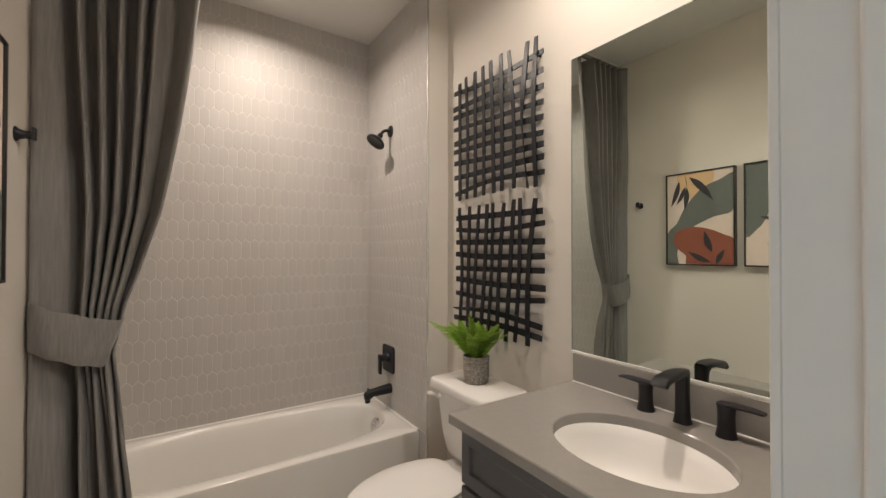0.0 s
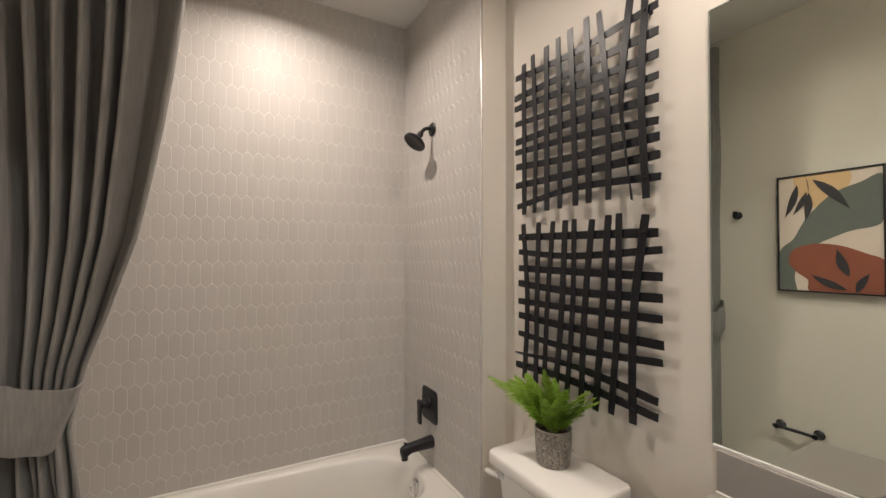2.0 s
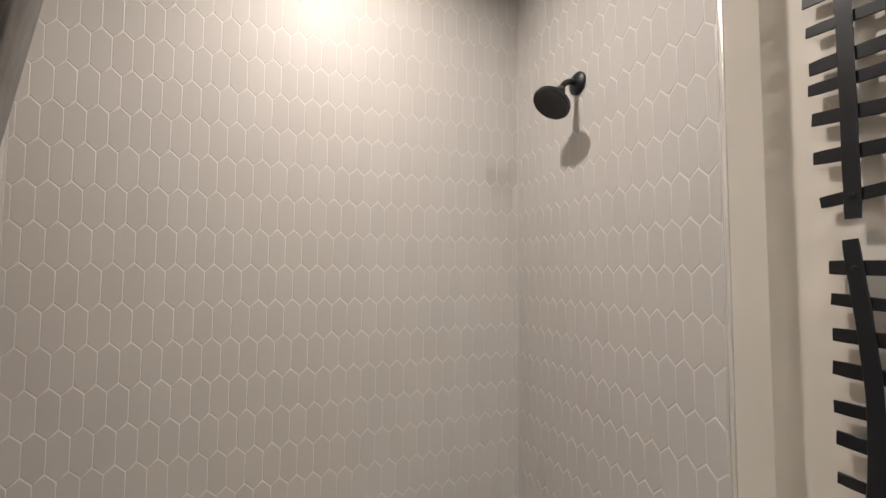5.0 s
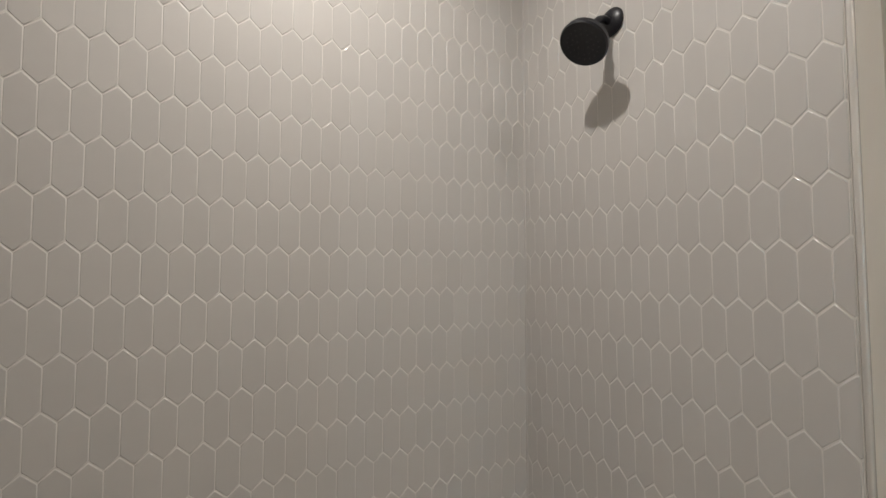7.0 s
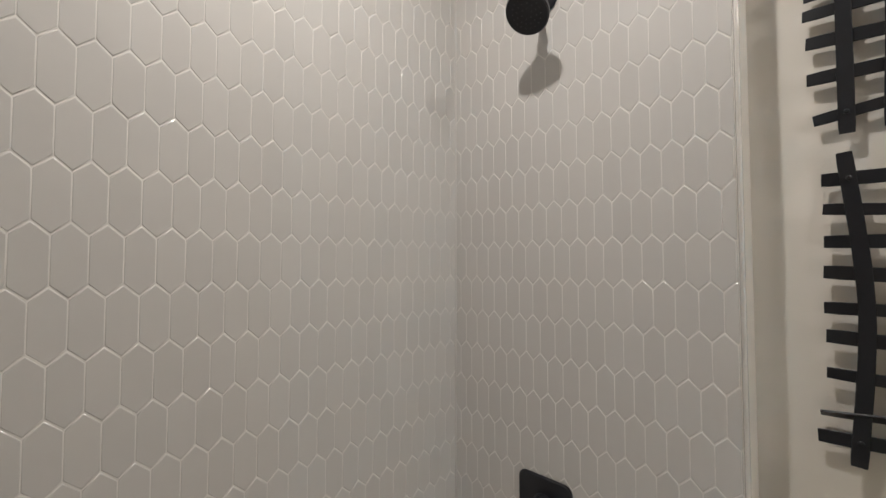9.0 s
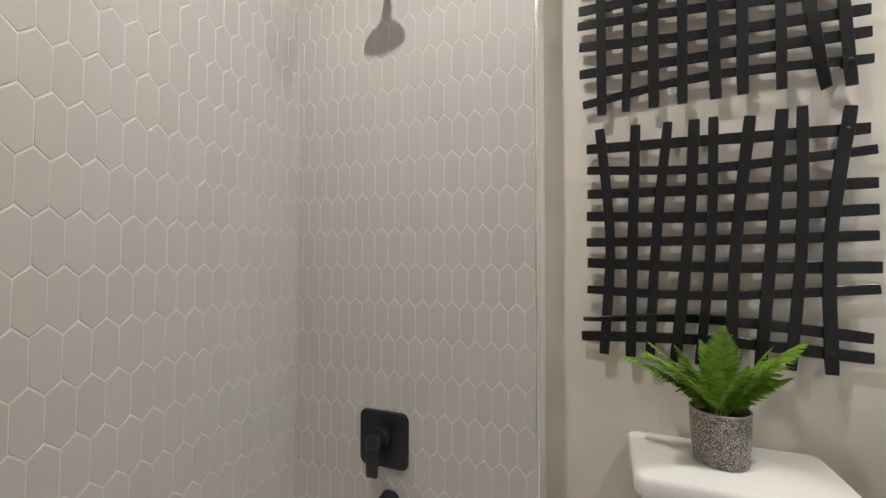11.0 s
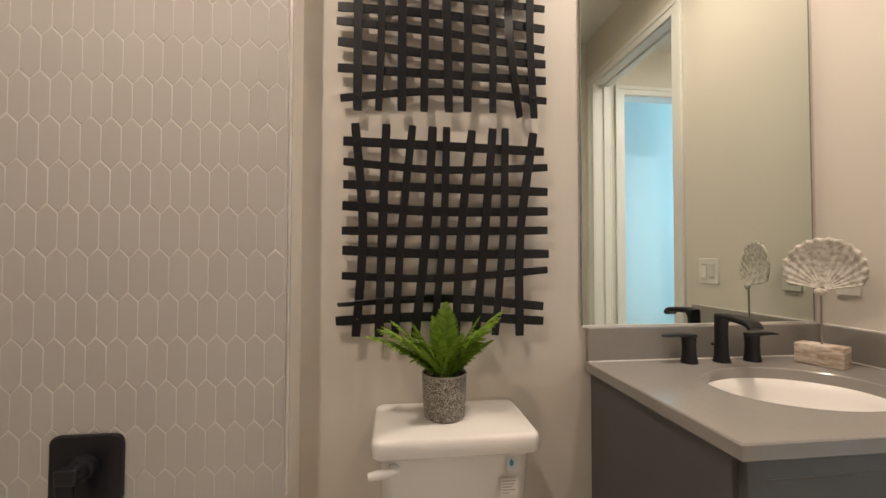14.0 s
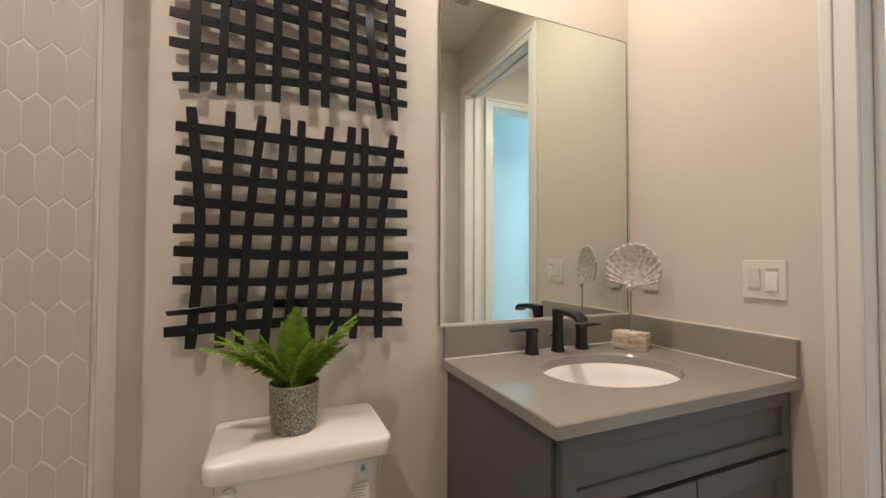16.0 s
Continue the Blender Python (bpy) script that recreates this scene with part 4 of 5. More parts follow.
    tube(bm, [(EAST - 0.0035, ty0 + 0.01, TOP_Z + 0.1035), (EAST - 0.0035, ty1 - 0.004, TOP_Z + 0.1035)], 0.0028, 8)
    tube(bm, [(tx0 + 0.004, ty0 + 0.0025, TOP_Z + 0.1035), (EAST - 0.022, ty0 + 0.0025, TOP_Z + 0.1035)], 0.0024, 8)
    part("caulk_line", bm, CAULK, top, "white bead of caulk", 60)
    # undermount basin
    basin = thing("sink_basin", (sx, sy, TOP_Z - 0.16), "white oval porcelain undermount basin", "sink")
    bm = bmesh.new()
    depth = [(0.014, -0.0315), (0.012, -0.034), (0.003, -0.036), (-0.010, -0.06), (-0.028, -0.10), (-0.055, -0.135), (-0.09, -0.150), (-0.125, -0.154)]
    even = [2 * math.pi * (k + 0.5) / 72 for k in range(72)]
    rings = [oval(k, TOP_Z + d, even) for k, d in depth]
    loft(bm, rings, cap=False)
    floor_ring = [v for v in bm.verts][-len(even):]
    centre = bm.verts.new((sx, sy, TOP_Z - 0.1545))
    for i, v in enumerate(floor_ring):
        bm.faces.new((v, floor_ring[(i + 1) % len(even)], centre))
    body = part("bowl", bm, BASIN, basin, smooth=60)
    sol = body.modifiers.new("thickness", "SOLIDIFY")
    sol.thickness, sol.offset = 0.006, -1
    bm = bmesh.new()
    revolve(bm, [(0.022, -0.153), (0.022, -0.150), (0.016, -0.149), (0.001, -0.1495)], 24, pose(sx, sy, TOP_Z))
    part("drain", bm, BLACK, basin, "black drain", 40)


def faucet():
    fx, fy = 1.186, 0.559
    tap = thing("faucet", (fx, fy, TOP_Z), "matt black widespread faucet with a waterfall-arc spout", "faucet")
    # spout: a column that turns over into a flat, drooping lip
    bm = bmesh.new()
    path = [(0.0, 0.0, 0.021, 0.023), (0.0, 0.010, 0.018, 0.020), (0.0, 0.03, 0.0155, 0.018), (0.0, 0.085, 0.0145, 0.017), (0.0, 0.112, 0.0148, 0.0175)]
    rings = []
    def section(x, z, dx, dz, hx, hy, r=0.35):
        """A rounded rectangle square to the way (dx, dz), hx deep and hy wide."""
        pts = rounded_rect(2 * hx, 2 * hy, r * 2 * min(hx, hy), 4)
        return [(x + a * dz, fy + b, z - a * dx) for a, b in pts]
    for x, z, hx, hy in path:
        rings.append(section(fx + x, TOP_Z + z, 0, 1, hx, hy))
    turn = [(-0.001, 0.1335, -0.7, 0.7, 0.0205, 0.0185), (-0.018, 0.1415, -1.0, 0.0, 0.0092, 0.0205), (-0.045, 0.1408, -1, -0.03, 0.0088, 0.0222), (-0.076, 0.1385, -0.99, -0.12, 0.0085, 0.0232), (-0.100, 0.1355, -0.95, -0.30, 0.0088, 0.0232), (-0.114, 0.129, -0.80, -0.60, 0.0086, 0.0228), (-0.121, 0.120, -0.55, -0.83, 0.0078, 0.0222)]
    for x, z, dx, dz, hx, hy in turn:
        n = math.hypot(dx, dz)
        rings.append(section(fx + x, TOP_Z + z, dx / n, dz / n, hx, hy))
    loft(bm, rings)
    part("spout", bm, BLACK, tap, "", 38)
    bm = bmesh.new()
    tube(bm, [(fx + 0.012, fy, TOP_Z + 0.045), (fx + 0.030, fy, TOP_Z + 0.048)], [0.0022, 0.0022], 8)
    revolve(bm, [(0.0045, 0), (0.0045, 0.008), (0.001, 0.009)], 12, pose(fx + 0.028, fy, TOP_Z + 0.048, 0, 90, 0))
    part("lift_rod", bm, BLACK, tap, "", 40)
    for s in (1, -1):
        y = fy + s * 0.107
        bm = bmesh.new()
        revolve(bm, [(0.001, 0.0), (0.0250, 0.0), (0.0240, 0.005), (0.0205, 0.022), (0.0195, 0.05), (0.0205, 0.070), (0.0210, 0.078), (0.019, 0.081), (0.001, 0.082)], 28, pose(fx + 0.002, y, TOP_Z))
        stem = part("handle_base", bm, BLACK, tap, "", 40)
        bm = bmesh.new()
        rings = []
        for t, w, th, rise in ((-0.018, 0.013, 0.005, 0.0), (0.0, 0.017, 0.006, 0.0), (0.025, 0.0165, 0.005, 0.002), (0.055, 0.0155, 0.004, 0.003), (0.078, 0.0135, 0.003, 0.001), (0.084, 0.010, 0.002, 0.0)):
            pts = rounded_rect(2 * w, 2 * th, th * 0.9, 4)
            rings.append([(fx + 0.002 + a, y + s * t, TOP_Z + 0.082 + rise + b) for a, b in pts])
        loft(bm, rings)
        part("lever", bm, BLACK, stem, "", 50)


def wall_mirror():
    glass = thing("mirror", (EAST, 0.56, 0.98), "large frameless rectangular mirror above the splash", "mirror")
    y0, y1, z0, z1 = SOUTH + 0.022, 0.982, TOP_Z + 0.1055, 2.079
    bm = bmesh.new()
    box(bm, (EAST - 0.0075, y0, z0), (EAST - 0.001, y1, z1))
    part("glass", bm, MIRROR, glass)
    bm = bmesh.new()
    for lo, hi in (((y0 - 0.0015, z0), (y0 + 0.0015, z1)), ((y1 - 0.0015, z0), (y1 + 0.0015, z1)), ((y0, z1 - 0.001), (y1, z1 + 0.0015))):
        box(bm, (EAST - 0.0085, lo[0], lo[1]), (EAST - 0.0005, hi[0], hi[1]))
    part("polished_edge", bm, EDGE_GLASS, glass, "grey polished glass edge")
    bm = bmesh.new()
    box(bm, (EAST - 0.011, y0, z0 - 0.004), (EAST - 0.0005, y1, z0 + 0.005), 0.001, 1)
    part("channel", bm, CHROME_TRIM, glass, "bright metal J-channel")


EDGE_GLASS = material("glass_edge", (0.22, 0.24, 0.22), 0.2, vary=0.05)
CHROME_TRIM = material("bright_channel", (0.70, 0.69, 0.66), 0.34, metal=0.3, vary=0.04)


def shell_ornament():
    cx, cy = 1.118, 0.288
    turn = Matrix.Translation((cx, cy, TOP_Z)) @ pose(0, 0, 0, 0, 0, -70)
    orn = thing("shell_ornament", (cx, cy, TOP_Z), "silvered scallop shell on a rod in a whitewashed wood block", "ornament")
    bm = bmesh.new()
    box(bm, (-0.032, -0.057, 0.0005), (0.032, 0.057, 0.062), 0.003, 2)
    bmesh.ops.subdivide_edges(bm, edges=bm.edges, cuts=2, use_grid_fill=True)
    for v in bm.verts:
        if v.co.z > 0.004:
            v.co += Vector((noise.noise(v.co * 40), noise.noise(v.co * 40 + Vector((3, 1, 2))), noise.noise(v.co * 30))) * 0.0012
    bm.transform(pose(cx, cy, TOP_Z, 0, 0, -67))
    part("block", bm, WOOD, orn, "whitewashed wood block", 30)
    bm = bmesh.new()
    tube(bm, [(cx, cy, TOP_Z + 0.055), (cx, cy, TOP_Z + 0.225)], 0.0028, 10)
    part("rod", bm, SHELL_ROD, orn, "thin dull metal rod", 60)
    # a ribbed fan, hollow on one face
    bm = bmesh.new()
    nr, na = 14, 140
    hinge = Vector((0, 0, 0.212))
    front = []
    for i in range(nr + 1):
        t = 0.06 + 0.94 * i / nr
        rowf = []
        for j in range(na + 1):
            a = math.pi * (0.06 + 0.88 * j / na)
            rib = math.cos(30 * math.pi * j / na)
            rad = 0.158 * t * (1 + 0.013 * rib * t) * (0.50 + 0.50 * math.sin(max(0, min(math.pi, a))))
            y = rad * math.cos(a) * 0.98
            z = rad * math.sin(a) + 0.012
            dome = 0.044 * math.sqrt(max(0, t * (1.12 - t))) * (0.5 + 0.5 * math.sin(max(0, min(math.pi, a))))
            x = dome - 0.0012 * rib * t ** 0.8 + 0.0012 * noise.noise((40 * y, 40 * z, 1)) + (0.004 if i == nr else 0.0)
            rowf.append(bm.verts.new(hinge + Vector((x, y, z))))
        front.append(rowf)
    for a, b in zip(front, front[1:]):
        for j in range(na):
            bm.faces.new((a[j], a[j + 1], b[j + 1], b[j]))
    bm.transform(turn)
    fan = part("shell", bm, SHELL, orn, "silvered ribbed scallop shell", 60)
    sol = fan.modifiers.new("thickness", "SOLIDIFY")
    sol.thickness = 0.004
    bm = bmesh.new()
    revolve(bm, [(0.001, -0.011), (0.009, -0.008), (0.014, 0.0), (0.011, 0.008), (0.001, 0.013)], 16, turn @ Matrix.Translation((-0.004, 0, 0.217)) @ Matrix.Diagonal((0.6, 1.2, 1, 1)))
    part("hinge_knob", bm, SHELL, fan, "", 60)


SHELL_ROD = material("dull_rod", (0.36, 0.32, 0.26), 0.4, metal=0.8, vary=0.1)


def wall_plate(name, label, x, z, rockers):
    """A decora wall plate on the south wall; rockers: widths of its inserts' centres."""
    w = 0.070 + 0.046 * (len(rockers) - 1)
    plate = thing(name, (x, SOUTH, z), label, "light switch" if name == "light_switch" else "outlet")
    y = SOUTH
    pl = rounded_rect(w, 0.114, 0.004, 3)
    bm = loft(bmesh.new(), [[(x + a, y, z + b) for a, b in pl], [(x + a, y + 0.004, z + b) for a, b in pl], [(x + a * 0.955, y + 0.0065, z + b * 0.97) for a, b in pl]])
    part("cover_plate", bm, PLASTIC, plate, smooth=30)
    for dx in rockers:
        # a greyer plate whose colour gives the shade in the gap round the insert
        bm = bmesh.new()
        box(bm, (x + dx - 0.0165, y + 0.006, z - 0.0335), (x + dx + 0.0165, y + 0.0072, z + 0.0335), 0.0004, 1)
        part("gap_shade_plate", bm, INSERT_SHADE, plate)
        if name == "light_switch":
            bm = bmesh.new()
            tilt = 0.003 if dx > 0 else -0.003
            v = [(x + dx + sx * 0.0155, y + 0.0068, z + sz * 0.0325) for sx, sz in ((-1, -1), (1, -1), (1, 1), (-1, 1))]
            u = [(x + dx + sx * 0.0150, y + 0.0095 + tilt * sz, z + sz * 0.032) for sx, sz in ((-1, -1), (1, -1), (1, 1), (-1, 1))]
            part("rocker", loft(bm, [v, u]), PLASTIC, plate)
        else:
            bm = bmesh.new()
            box(bm, (x + dx - 0.0155, y + 0.0068, z - 0.0325), (x + dx + 0.0155, y + 0.0085, z + 0.0325), 0.001, 1)
            face = part("receptacle", bm, PLASTIC, plate)
            for dz in (-0.019, 0.019):
                for sx in (-0.006, 0.006):
                    # dark chips on the face give the shade inside the slots
                    slot = boxes(((x + dx + sx - 0.001, y + 0.0086, z + dz - 0.004), (x + dx + sx + 0.001, y + 0.0089, z + dz + 0.004)))
                    part("slot", slot, SHADOW_GAP, face)


# plate plastic darkened: the shade of the narrow gap, as colour
INSERT_SHADE = material("insert_shade", (0.46, 0.44, 0.41), 0.6)


# ---- west wall: hook and two canvases ----
CREAM = material("canvas_cream", (0.68, 0.57, 0.49), 0.8, vary=0.06, scale=30, bump=0.25, bump_scale=600)
GREEN = material("canvas_grey_green", (0.135, 0.15, 0.135), 0.8, vary=0.08, scale=30, bump=0.25, bump_scale=600)
TAN = material("canvas_tan", (0.64, 0.43, 0.235), 0.8, vary=0.10, scale=12, bump=0.25, bump_scale=600)
RUST = material("canvas_rust", (0.27, 0.085, 0.05), 0.8, vary=0.12, scale=12, bump=0.25, bump_scale=600)
DARK = material("canvas_charcoal", (0.042, 0.038, 0.042), 0.8, vary=0.2, scale=50, bump=0.25, bump_scale=600)


def canvas(y_far, shapes, leaves, label):
    """A framed canvas on the west wall. Shapes are in shares of its width and height, counted from its far edge."""
    w, h, z0, d = 0.417, 0.620, 1.272, 0.034
    pic = thing("framed_picture", (WEST, y_far - w / 2, z0), label, "picture", "pair of abstract leaf canvases")
    f = 0.008
    bm = bmesh.new()
    x = WEST + 0.001
    for a, b in (((y_far - w, z0), (y_far, z0 + f)), ((y_far - w, z0 + h - f), (y_far, z0 + h)), ((y_far - w, z0 + f), (y_far - w + f, z0 + h - f)), ((y_far - f, z0 + f), (y_far, z0 + h - f))):
        box(bm, (x, a[0], a[1]), (x + d, b[0], b[1]), 0.0008, 1)
    part("frame", bm, FRAME, pic, "slim black frame")
    face = x + d - 0.008
    part("canvas", boxes(((x + 0.004, y_far - w + f, z0 + f), (face, y_far - f, z0 + h - f))), CREAM, pic, "cream canvas")
    iw, ih = w - 2 * f - 0.002, h - 2 * f - 0.002

    def place(u, v, lift):
        return (face + lift, y_far - f - 0.001 - iw * min(1, max(0, u)), z0 + f + 0.001 + ih * min(1, max(0, v)))

    def flat(name, pts, mat, lift):
        bm = bmesh.new()
        loft(bm, [[place(u, v, lift - 0.0004) for u, v in pts], [place(u, v, lift) for u, v in pts]])
        part(name, bm, mat, pic)

    for k, (name, mat, pts) in enumerate(shapes):
        flat(name, [(p.x, p.y) for p in spline([(u, v, 0) for u, v in pts], 5, closed=True)], mat, 0.0008 + 0.0006 * k)
    for k, (u0, v0, u1, v1, fat) in enumerate(leaves):
        du, dv = u1 - u0, (v1 - v0) * ih / iw
        n = math.hypot(du, dv)
        px, py = -dv / n, du / n * iw / ih
        one, two = [], []
        for i in range(13):
            t = i / 12
            b = fat * math.sin(math.pi * t ** 0.85) ** 1.1
            c = 0.10 * n * math.sin(math.pi * t) * 0.4
            one.append((u0 + (u1 - u0) * t + px * (b + c), v0 + (v1 - v0) * t + py * (b + c)))
            two.append((u0 + (u1 - u0) * t + px * (c - b), v0 + (v1 - v0) * t + py * (c - b)))
        flat("painted_leaf", one + two[-2:0:-1], DARK, 0.0036 + 0.0002 * k)
    return pic


FRAME = material("black_frame", (0.02, 0.018, 0.018), 0.4, vary=0.2, scale=30)


def robe_hook():
    y, z = 1.679, 1.703
    hook = thing("robe_hook", (WEST, y, z), "small matt black robe hook on the wall", "robe hook")
    bm = bmesh.new()
    revolve(bm, [(0.022, 0.0), (0.022, 0.003), (0.016, 0.008), (0.012, 0.02), (0.0115, 0.035), (0.013, 0.042), (0.001, 0.042)], 28, pose(WEST, y, z, 0, 90, 0))
    part("post", bm, BLACK, hook, "", 40)
    bm = bmesh.new()
    box(bm, (WEST + 0.036, y - 0.013, z - 0.014), (WEST + 0.046, y + 0.013, z + 0.024), 0.004, 3)
    part("peg", bm, BLACK, hook, "", 40)


def downlight(x, y):
    light = thing("recessed_downlight", (x, y, CEIL), "round recessed ceiling downlight, lit", "ceiling light", "recessed downlights")
    bm = bmesh.new()
    m = pose(x, y, CEIL)
    n = 40
    rings = [[(x + r * math.cos(2 * math.pi * i / n), y + r * math.sin(2 * math.pi * i / n), CEIL + h) for i in range(n)] for r, h in ((0.095, -0.0005), (0.093, -0.006), (0.072, -0.007), (0.068, -0.002))]
    loft(bm, rings, cap=False)
    part("trim_ring", bm, TRIM, light, "", 40)
    bm = bmesh.new()
    revolve(bm, [(0.067, -0.004), (0.067, -0.0015)], 40, m)
    part("lens", bm, GLOW, light, "glowing warm lens")


GLOW = glowing("lamp_glow", (1.0, 0.86, 0.68), 6.0)


def vent():
    x, y = 0.245, 0.40
    v = thing("ceiling_vent", (x, y, CEIL), "white slatted ceiling air vent", "ceiling vent")
    bm = bmesh.new()
    for a, b in (((-0.09, -0.065), (0.09, -0.05)), ((-0.09, 0.05), (0.09, 0.065)), ((-0.09, -0.05), (-0.075, 0.05)), ((0.075, -0.05), (0.09, 0.05))):
        box(bm, (x + a[0], y + a[1], CEIL - 0.010), (x + b[0], y + b[1], CEIL - 0.0005), 0.002, 1)
    part("frame", bm, TRIM, v)
    # no duct is cut: a dark sheet paints the shade behind the slats
    part("backing", boxes(((x - 0.075, y - 0.05, CEIL - 0.0025), (x + 0.075, y + 0.05, CEIL - 0.0006))), SHADOW_GAP, v, "dark sheet for the shade inside the duct")
    bm = bmesh.new()
    box(bm, (-0.075, -0.006, -0.001), (0.075, 0.006, 0.001))
    bm.transform(pose(0, 0, 0, 35, 0, 0))
    slat = mesh_from("slat", bm, TRIM)
    for i in range(5):
        s = new("slat", slat)
        s.parent = v
        s.location = (0, -0.040 + 0.020 * i, -0.008)


# ---- put the things in place ----
bathtub()
paper_holder()
shower_fittings()
shower_curtain()
toilet()
fern()
WIDTHS = (0.0245, 0.027, 0.0265, 0.023, 0.0275)
wall_art(1.93, [
    (2.188, 2.160, 2.163, 1.727, 1.105), (2.105, 2.098, 2.087, 1.733, 1.105), (2.062, 2.042, 2.022, 1.733, 1.105), (1.998, 1.978, 1.961, 1.729, 1.106),
    (1.922, 1.920, 1.898, 1.726, 1.106), (1.880, 1.866, 1.834, 1.729, 1.107), (1.820, 1.798, 1.789, 1.725, 1.104), (1.743, 1.740, 1.738, 1.725, 1.103), (1.655, 1.689, 1.676, 1.717, 1.101)], [
    (1.670, 1.668, 1.668, 2.225, 1.619), (1.618, 1.601, 1.608, 2.240, 1.621), (1.542, 1.541, 1.541, 2.240, 1.623), (1.483, 1.474, 1.476, 2.244, 1.624), (1.426, 1.410, 1.403, 2.248, 1.626),
    (1.354, 1.346, 1.347, 2.250, 1.629), (1.303, 1.272, 1.270, 2.243, 1.630), (1.188, 1.222, 1.187, 2.234, 1.620), (1.139, 1.155, 1.142, 2.234, 1.619)], WIDTHS,
    ((1.670, 2.184), (1.668, 1.662), (1.142, 2.162), (1.144, 1.677)), [("upright", 7, (1.0, 0.45))])
wall_art(1.27, [
    (1.531, 1.526, 1.520, 1.708, 1.110), (1.472, 1.455, 1.472, 1.707, 1.099), (1.406, 1.401, 1.397, 1.707, 1.099), (1.345, 1.332, 1.338, 1.709, 1.099),
    (1.273, 1.274, 1.280, 1.710, 1.100), (1.217, 1.207, 1.209, 1.708, 1.096), (1.144, 1.136, 1.161, 1.709, 1.100), (1.062, 1.077, 1.051, 1.720, 1.114), (1.016, 1.025, 1.007, 1.725, 1.114)], [
    (1.674, 1.650, 1.668, 1.582, 0.972), (1.585, 1.595, 1.603, 1.583, 0.970), (1.509, 1.540, 1.558, 1.582, 0.968), (1.450, 1.468, 1.500, 1.581, 0.966), (1.409, 1.418, 1.447, 1.582, 0.964),
    (1.333, 1.366, 1.382, 1.575, 0.962), (1.270, 1.295, 1.323, 1.583, 0.960), (1.232, 1.238, 1.264, 1.585, 0.968), (1.144, 1.186, 1.189, 1.574, 0.965)], WIDTHS[::-1],
    ((1.668, 1.530), (1.664, 1.018), (1.152, 1.521), (1.189, 1.010)), [("cross", 7, (0.5, 1.0))])
vanity()
faucet()
wall_mirror()
shell_ornament()
wall_plate("light_switch", "white double rocker light switch on the wall", 0.766, 1.141, (-0.023, 0.023))
wall_plate("wall_outlet", "white power outlet behind the shell ornament", 1.152, 1.138, (0.0,))
canvas(1.475, [
    ("tan_sun", TAN, [(0.17, 1.0), (0.20, 0.86), (0.30, 0.74), (0.44, 0.72), (0.60, 0.78), (0.72, 0.90), (0.70, 1.0), (0.45, 1.02)]),
    ("green_band", GREEN, [(0.0, 0.33), (0.15, 0.45), (0.30, 0.64), (0.55, 0.82), (0.80, 0.89), (1.02, 0.93), (1.02, 0.58), (0.70, 0.50), (0.40, 0.40), (0.24, 0.30), (0.16, 0.12), (0.18, -0.02), (0.0, -0.02)]),
    ("rust_shape", RUST, [(0.10, 0.25), (0.16, 0.36), (0.38, 0.405), (0.62, 0.385), (0.85, 0.32), (1.03, 0.24), (1.03, -0.02), (0.36, -0.02), (0.30, 0.09), (0.18, 0.16)])],
    [(0.20, 0.93, 0.06, 0.64, 0.042), (0.30, 0.86, 0.15, 0.66, 0.034), (0.32, 0.85, 0.28, 0.60, 0.042), (0.36, 0.96, 0.72, 0.68, 0.055),
     (0.70, 0.13, 0.59, 0.36, 0.05), (0.68, 0.02, 0.33, 0.14, 0.045), (0.76, 0.0, 0.88, 0.16, 0.04), (0.29, 0.99, 0.32, 0.84, 0.005)],
    "abstract leaf canvas in cream, green and rust, slim black frame")
canvas(1.0115, [
    ("green_shape", GREEN, [(-0.02, 1.02), (0.25, 1.05), (0.48, 1.02), (0.41, 0.86), (0.335, 0.66), (0.25, 0.46), (0.14, 0.355), (-0.02, 0.32)]),
    ("tan_sun", TAN, [(0.50, 1.05), (0.42, 0.87), (0.345, 0.70), (0.45, 0.645), (0.72, 0.61), (1.02, 0.63), (1.05, 0.85), (1.02, 1.03), (0.75, 1.06)]),
    ("rust_shape", RUST, [(0.41, -0.03), (0.35, 0.06), (0.36, 0.16), (0.45, 0.275), (0.61, 0.36), (0.82, 0.40), (1.03, 0.40), (1.06, 0.20), (1.03, -0.03), (0.70, -0.06)])],
    [(0.52, 0.445, 0.17, 0.475, 0.034), (0.64, 0.50, 0.38, 0.65, 0.045), (0.78, 0.51, 0.70, 0.74, 0.055), (0.50, 0.42, 0.26, 0.20, 0.042), (0.54, 0.43, 0.83, 0.27, 0.04), (0.96, 0.50, 0.92, 0.24, 0.055), (0.50, 0.44, 1.0, 0.52, 0.005)],
    "abstract leaf canvas with a rust mound and charcoal sprig")
robe_hook()
downlight(*SHOWER_LIGHT)
downlight(*VANITY_LIGHT)
vent()

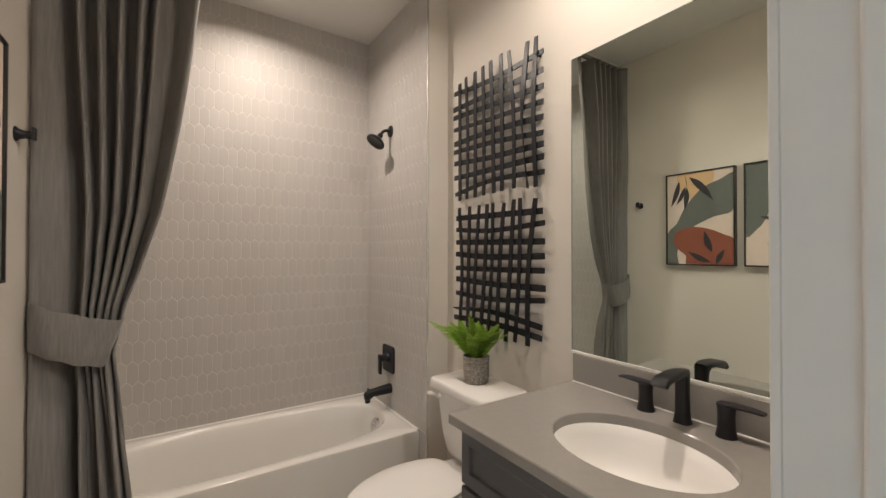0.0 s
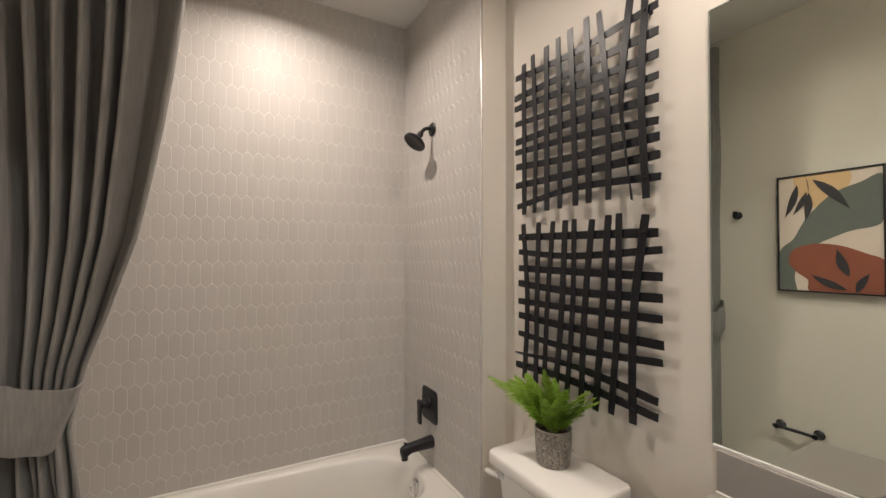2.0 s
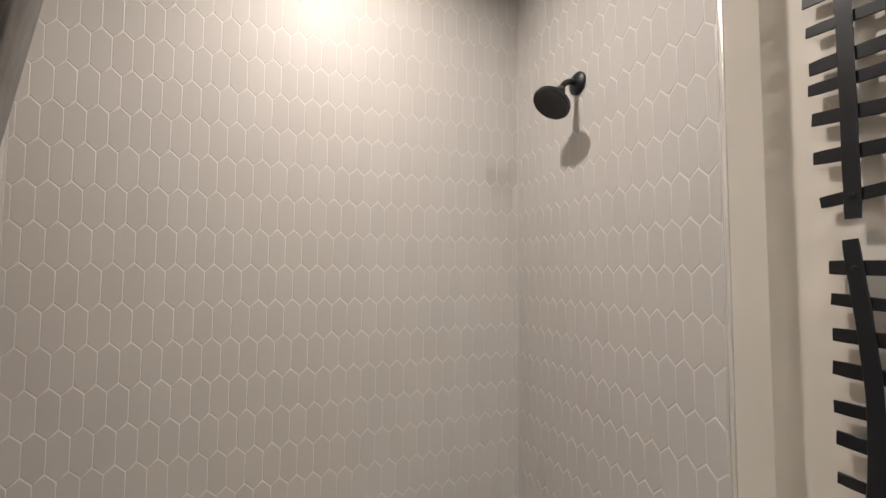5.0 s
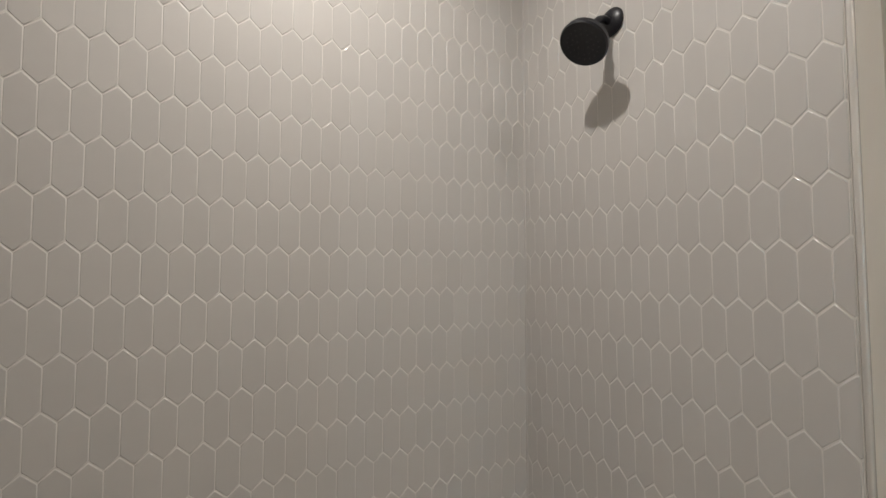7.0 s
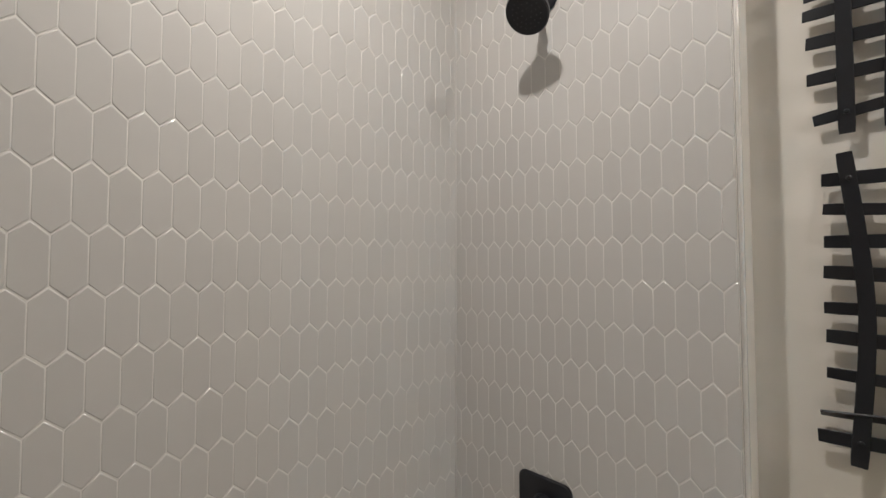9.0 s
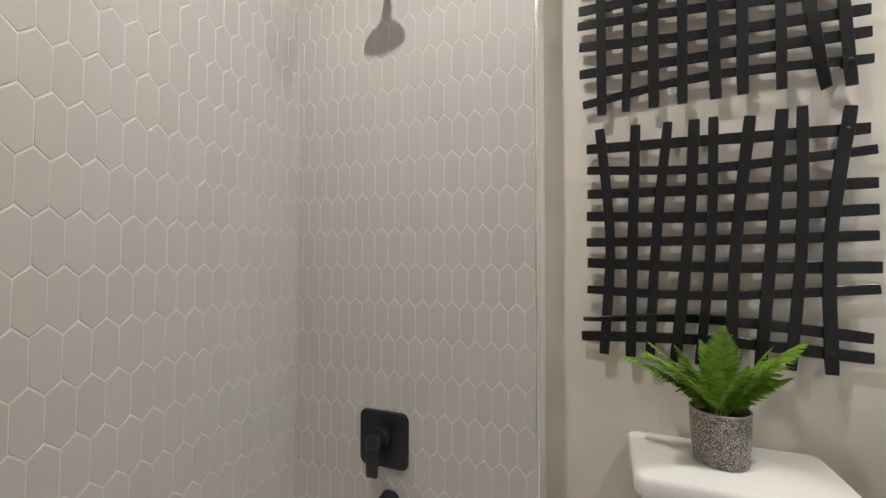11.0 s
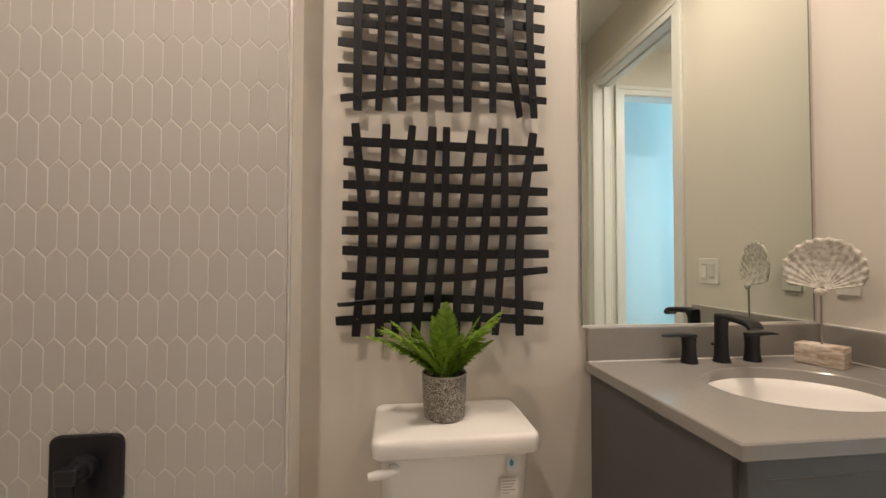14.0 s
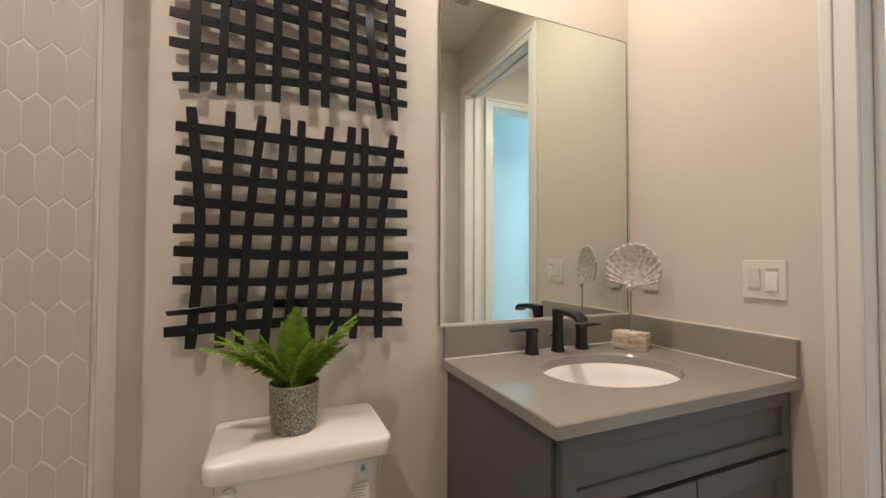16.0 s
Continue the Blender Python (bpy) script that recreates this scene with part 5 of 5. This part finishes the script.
# ---- tiles and their edge, last ----
tile_wall("wall_tiles_north", Matrix(((1, 0, 0, 0), (0, 0, -1, NORTH), (0, 1, 0, 0), (0, 0, 0, 1))), WEST + 0.012, SHOWER_EAST - 0.0092, TUB_TOP + 0.002, CEIL - 0.001, 0.106, (-0.1, 0.78, 1.0, 1.95), "warm grey glazed picket tiles behind the tub", 0.0481)
tile_wall("wall_tiles_east", Matrix(((0, 0, -1, SHOWER_EAST), (1, 0, 0, 0), (0, 1, 0, 0), (0, 0, 0, 1))), 1.834, NORTH - 0.0082, TUB_TOP + 0.002, CEIL - 0.001, 1.861, (1.84, 2.6, 0.9, 2.1), "warm grey glazed picket tiles behind the shower fittings", 0.0457)
tile_wall("wall_tiles_west", Matrix(((0, 0, 1, WEST), (1, 0, 0, 0), (0, 1, 0, 0), (0, 0, 0, 1))), 1.826, NORTH - 0.0082, TUB_TOP + 0.002, CEIL - 0.001, 1.861, (1.84, 2.6, 0.9, 1.9), "warm grey glazed picket tiles at the tub's far end", 0.0457)
bm = bmesh.new()
box(bm, (SHOWER_EAST - 0.0105, 1.8235, 0), (SHOWER_EAST - 0.0002, 1.8337, CEIL - 0.002), 0.004, 3)
setting("trim", bm, EDGE, "slim glazed edge trim beside the tiles", 40)
bm = bmesh.new()
box(bm, (SHOWER_EAST - 0.0102, 1.8339, 0), (SHOWER_EAST - 0.0003, 1.9045, TUB_TOP + 0.0015), 0.001, 1)
setting("trim_tile_leg", bm, TILE, "tile leg beside the tub apron")
bm = bmesh.new()
for cx in (SHOWER_EAST - 0.0094, WEST + 0.0094):
    box(bm, (cx - 0.0032, NORTH - 0.0126, TUB_TOP + 0.001), (cx + 0.0032, NORTH - 0.0062, CEIL - 0.002), 0.0025, 2)
setting("trim_corner_grout", bm, TILE, "tile-coloured caulk bead in the tile corners", 40)
bm = bmesh.new()
box(bm, (WEST + 0.010, 2.5985, TUB_TOP - 0.003), (1.117, 2.6175, TUB_TOP + 0.004), 0.003, 2)
box(bm, (1.1015, 1.912, TUB_TOP - 0.003), (1.1190, 2.5985, TUB_TOP + 0.0035), 0.003, 2)
box(bm, (WEST + 0.008, 1.912, TUB_TOP - 0.003), (WEST + 0.0255, 2.5985, TUB_TOP + 0.0035), 0.003, 2)
setting("trim_tub_caulk", bm, CAULK, "white caulk bead between tub and tiles", 40)
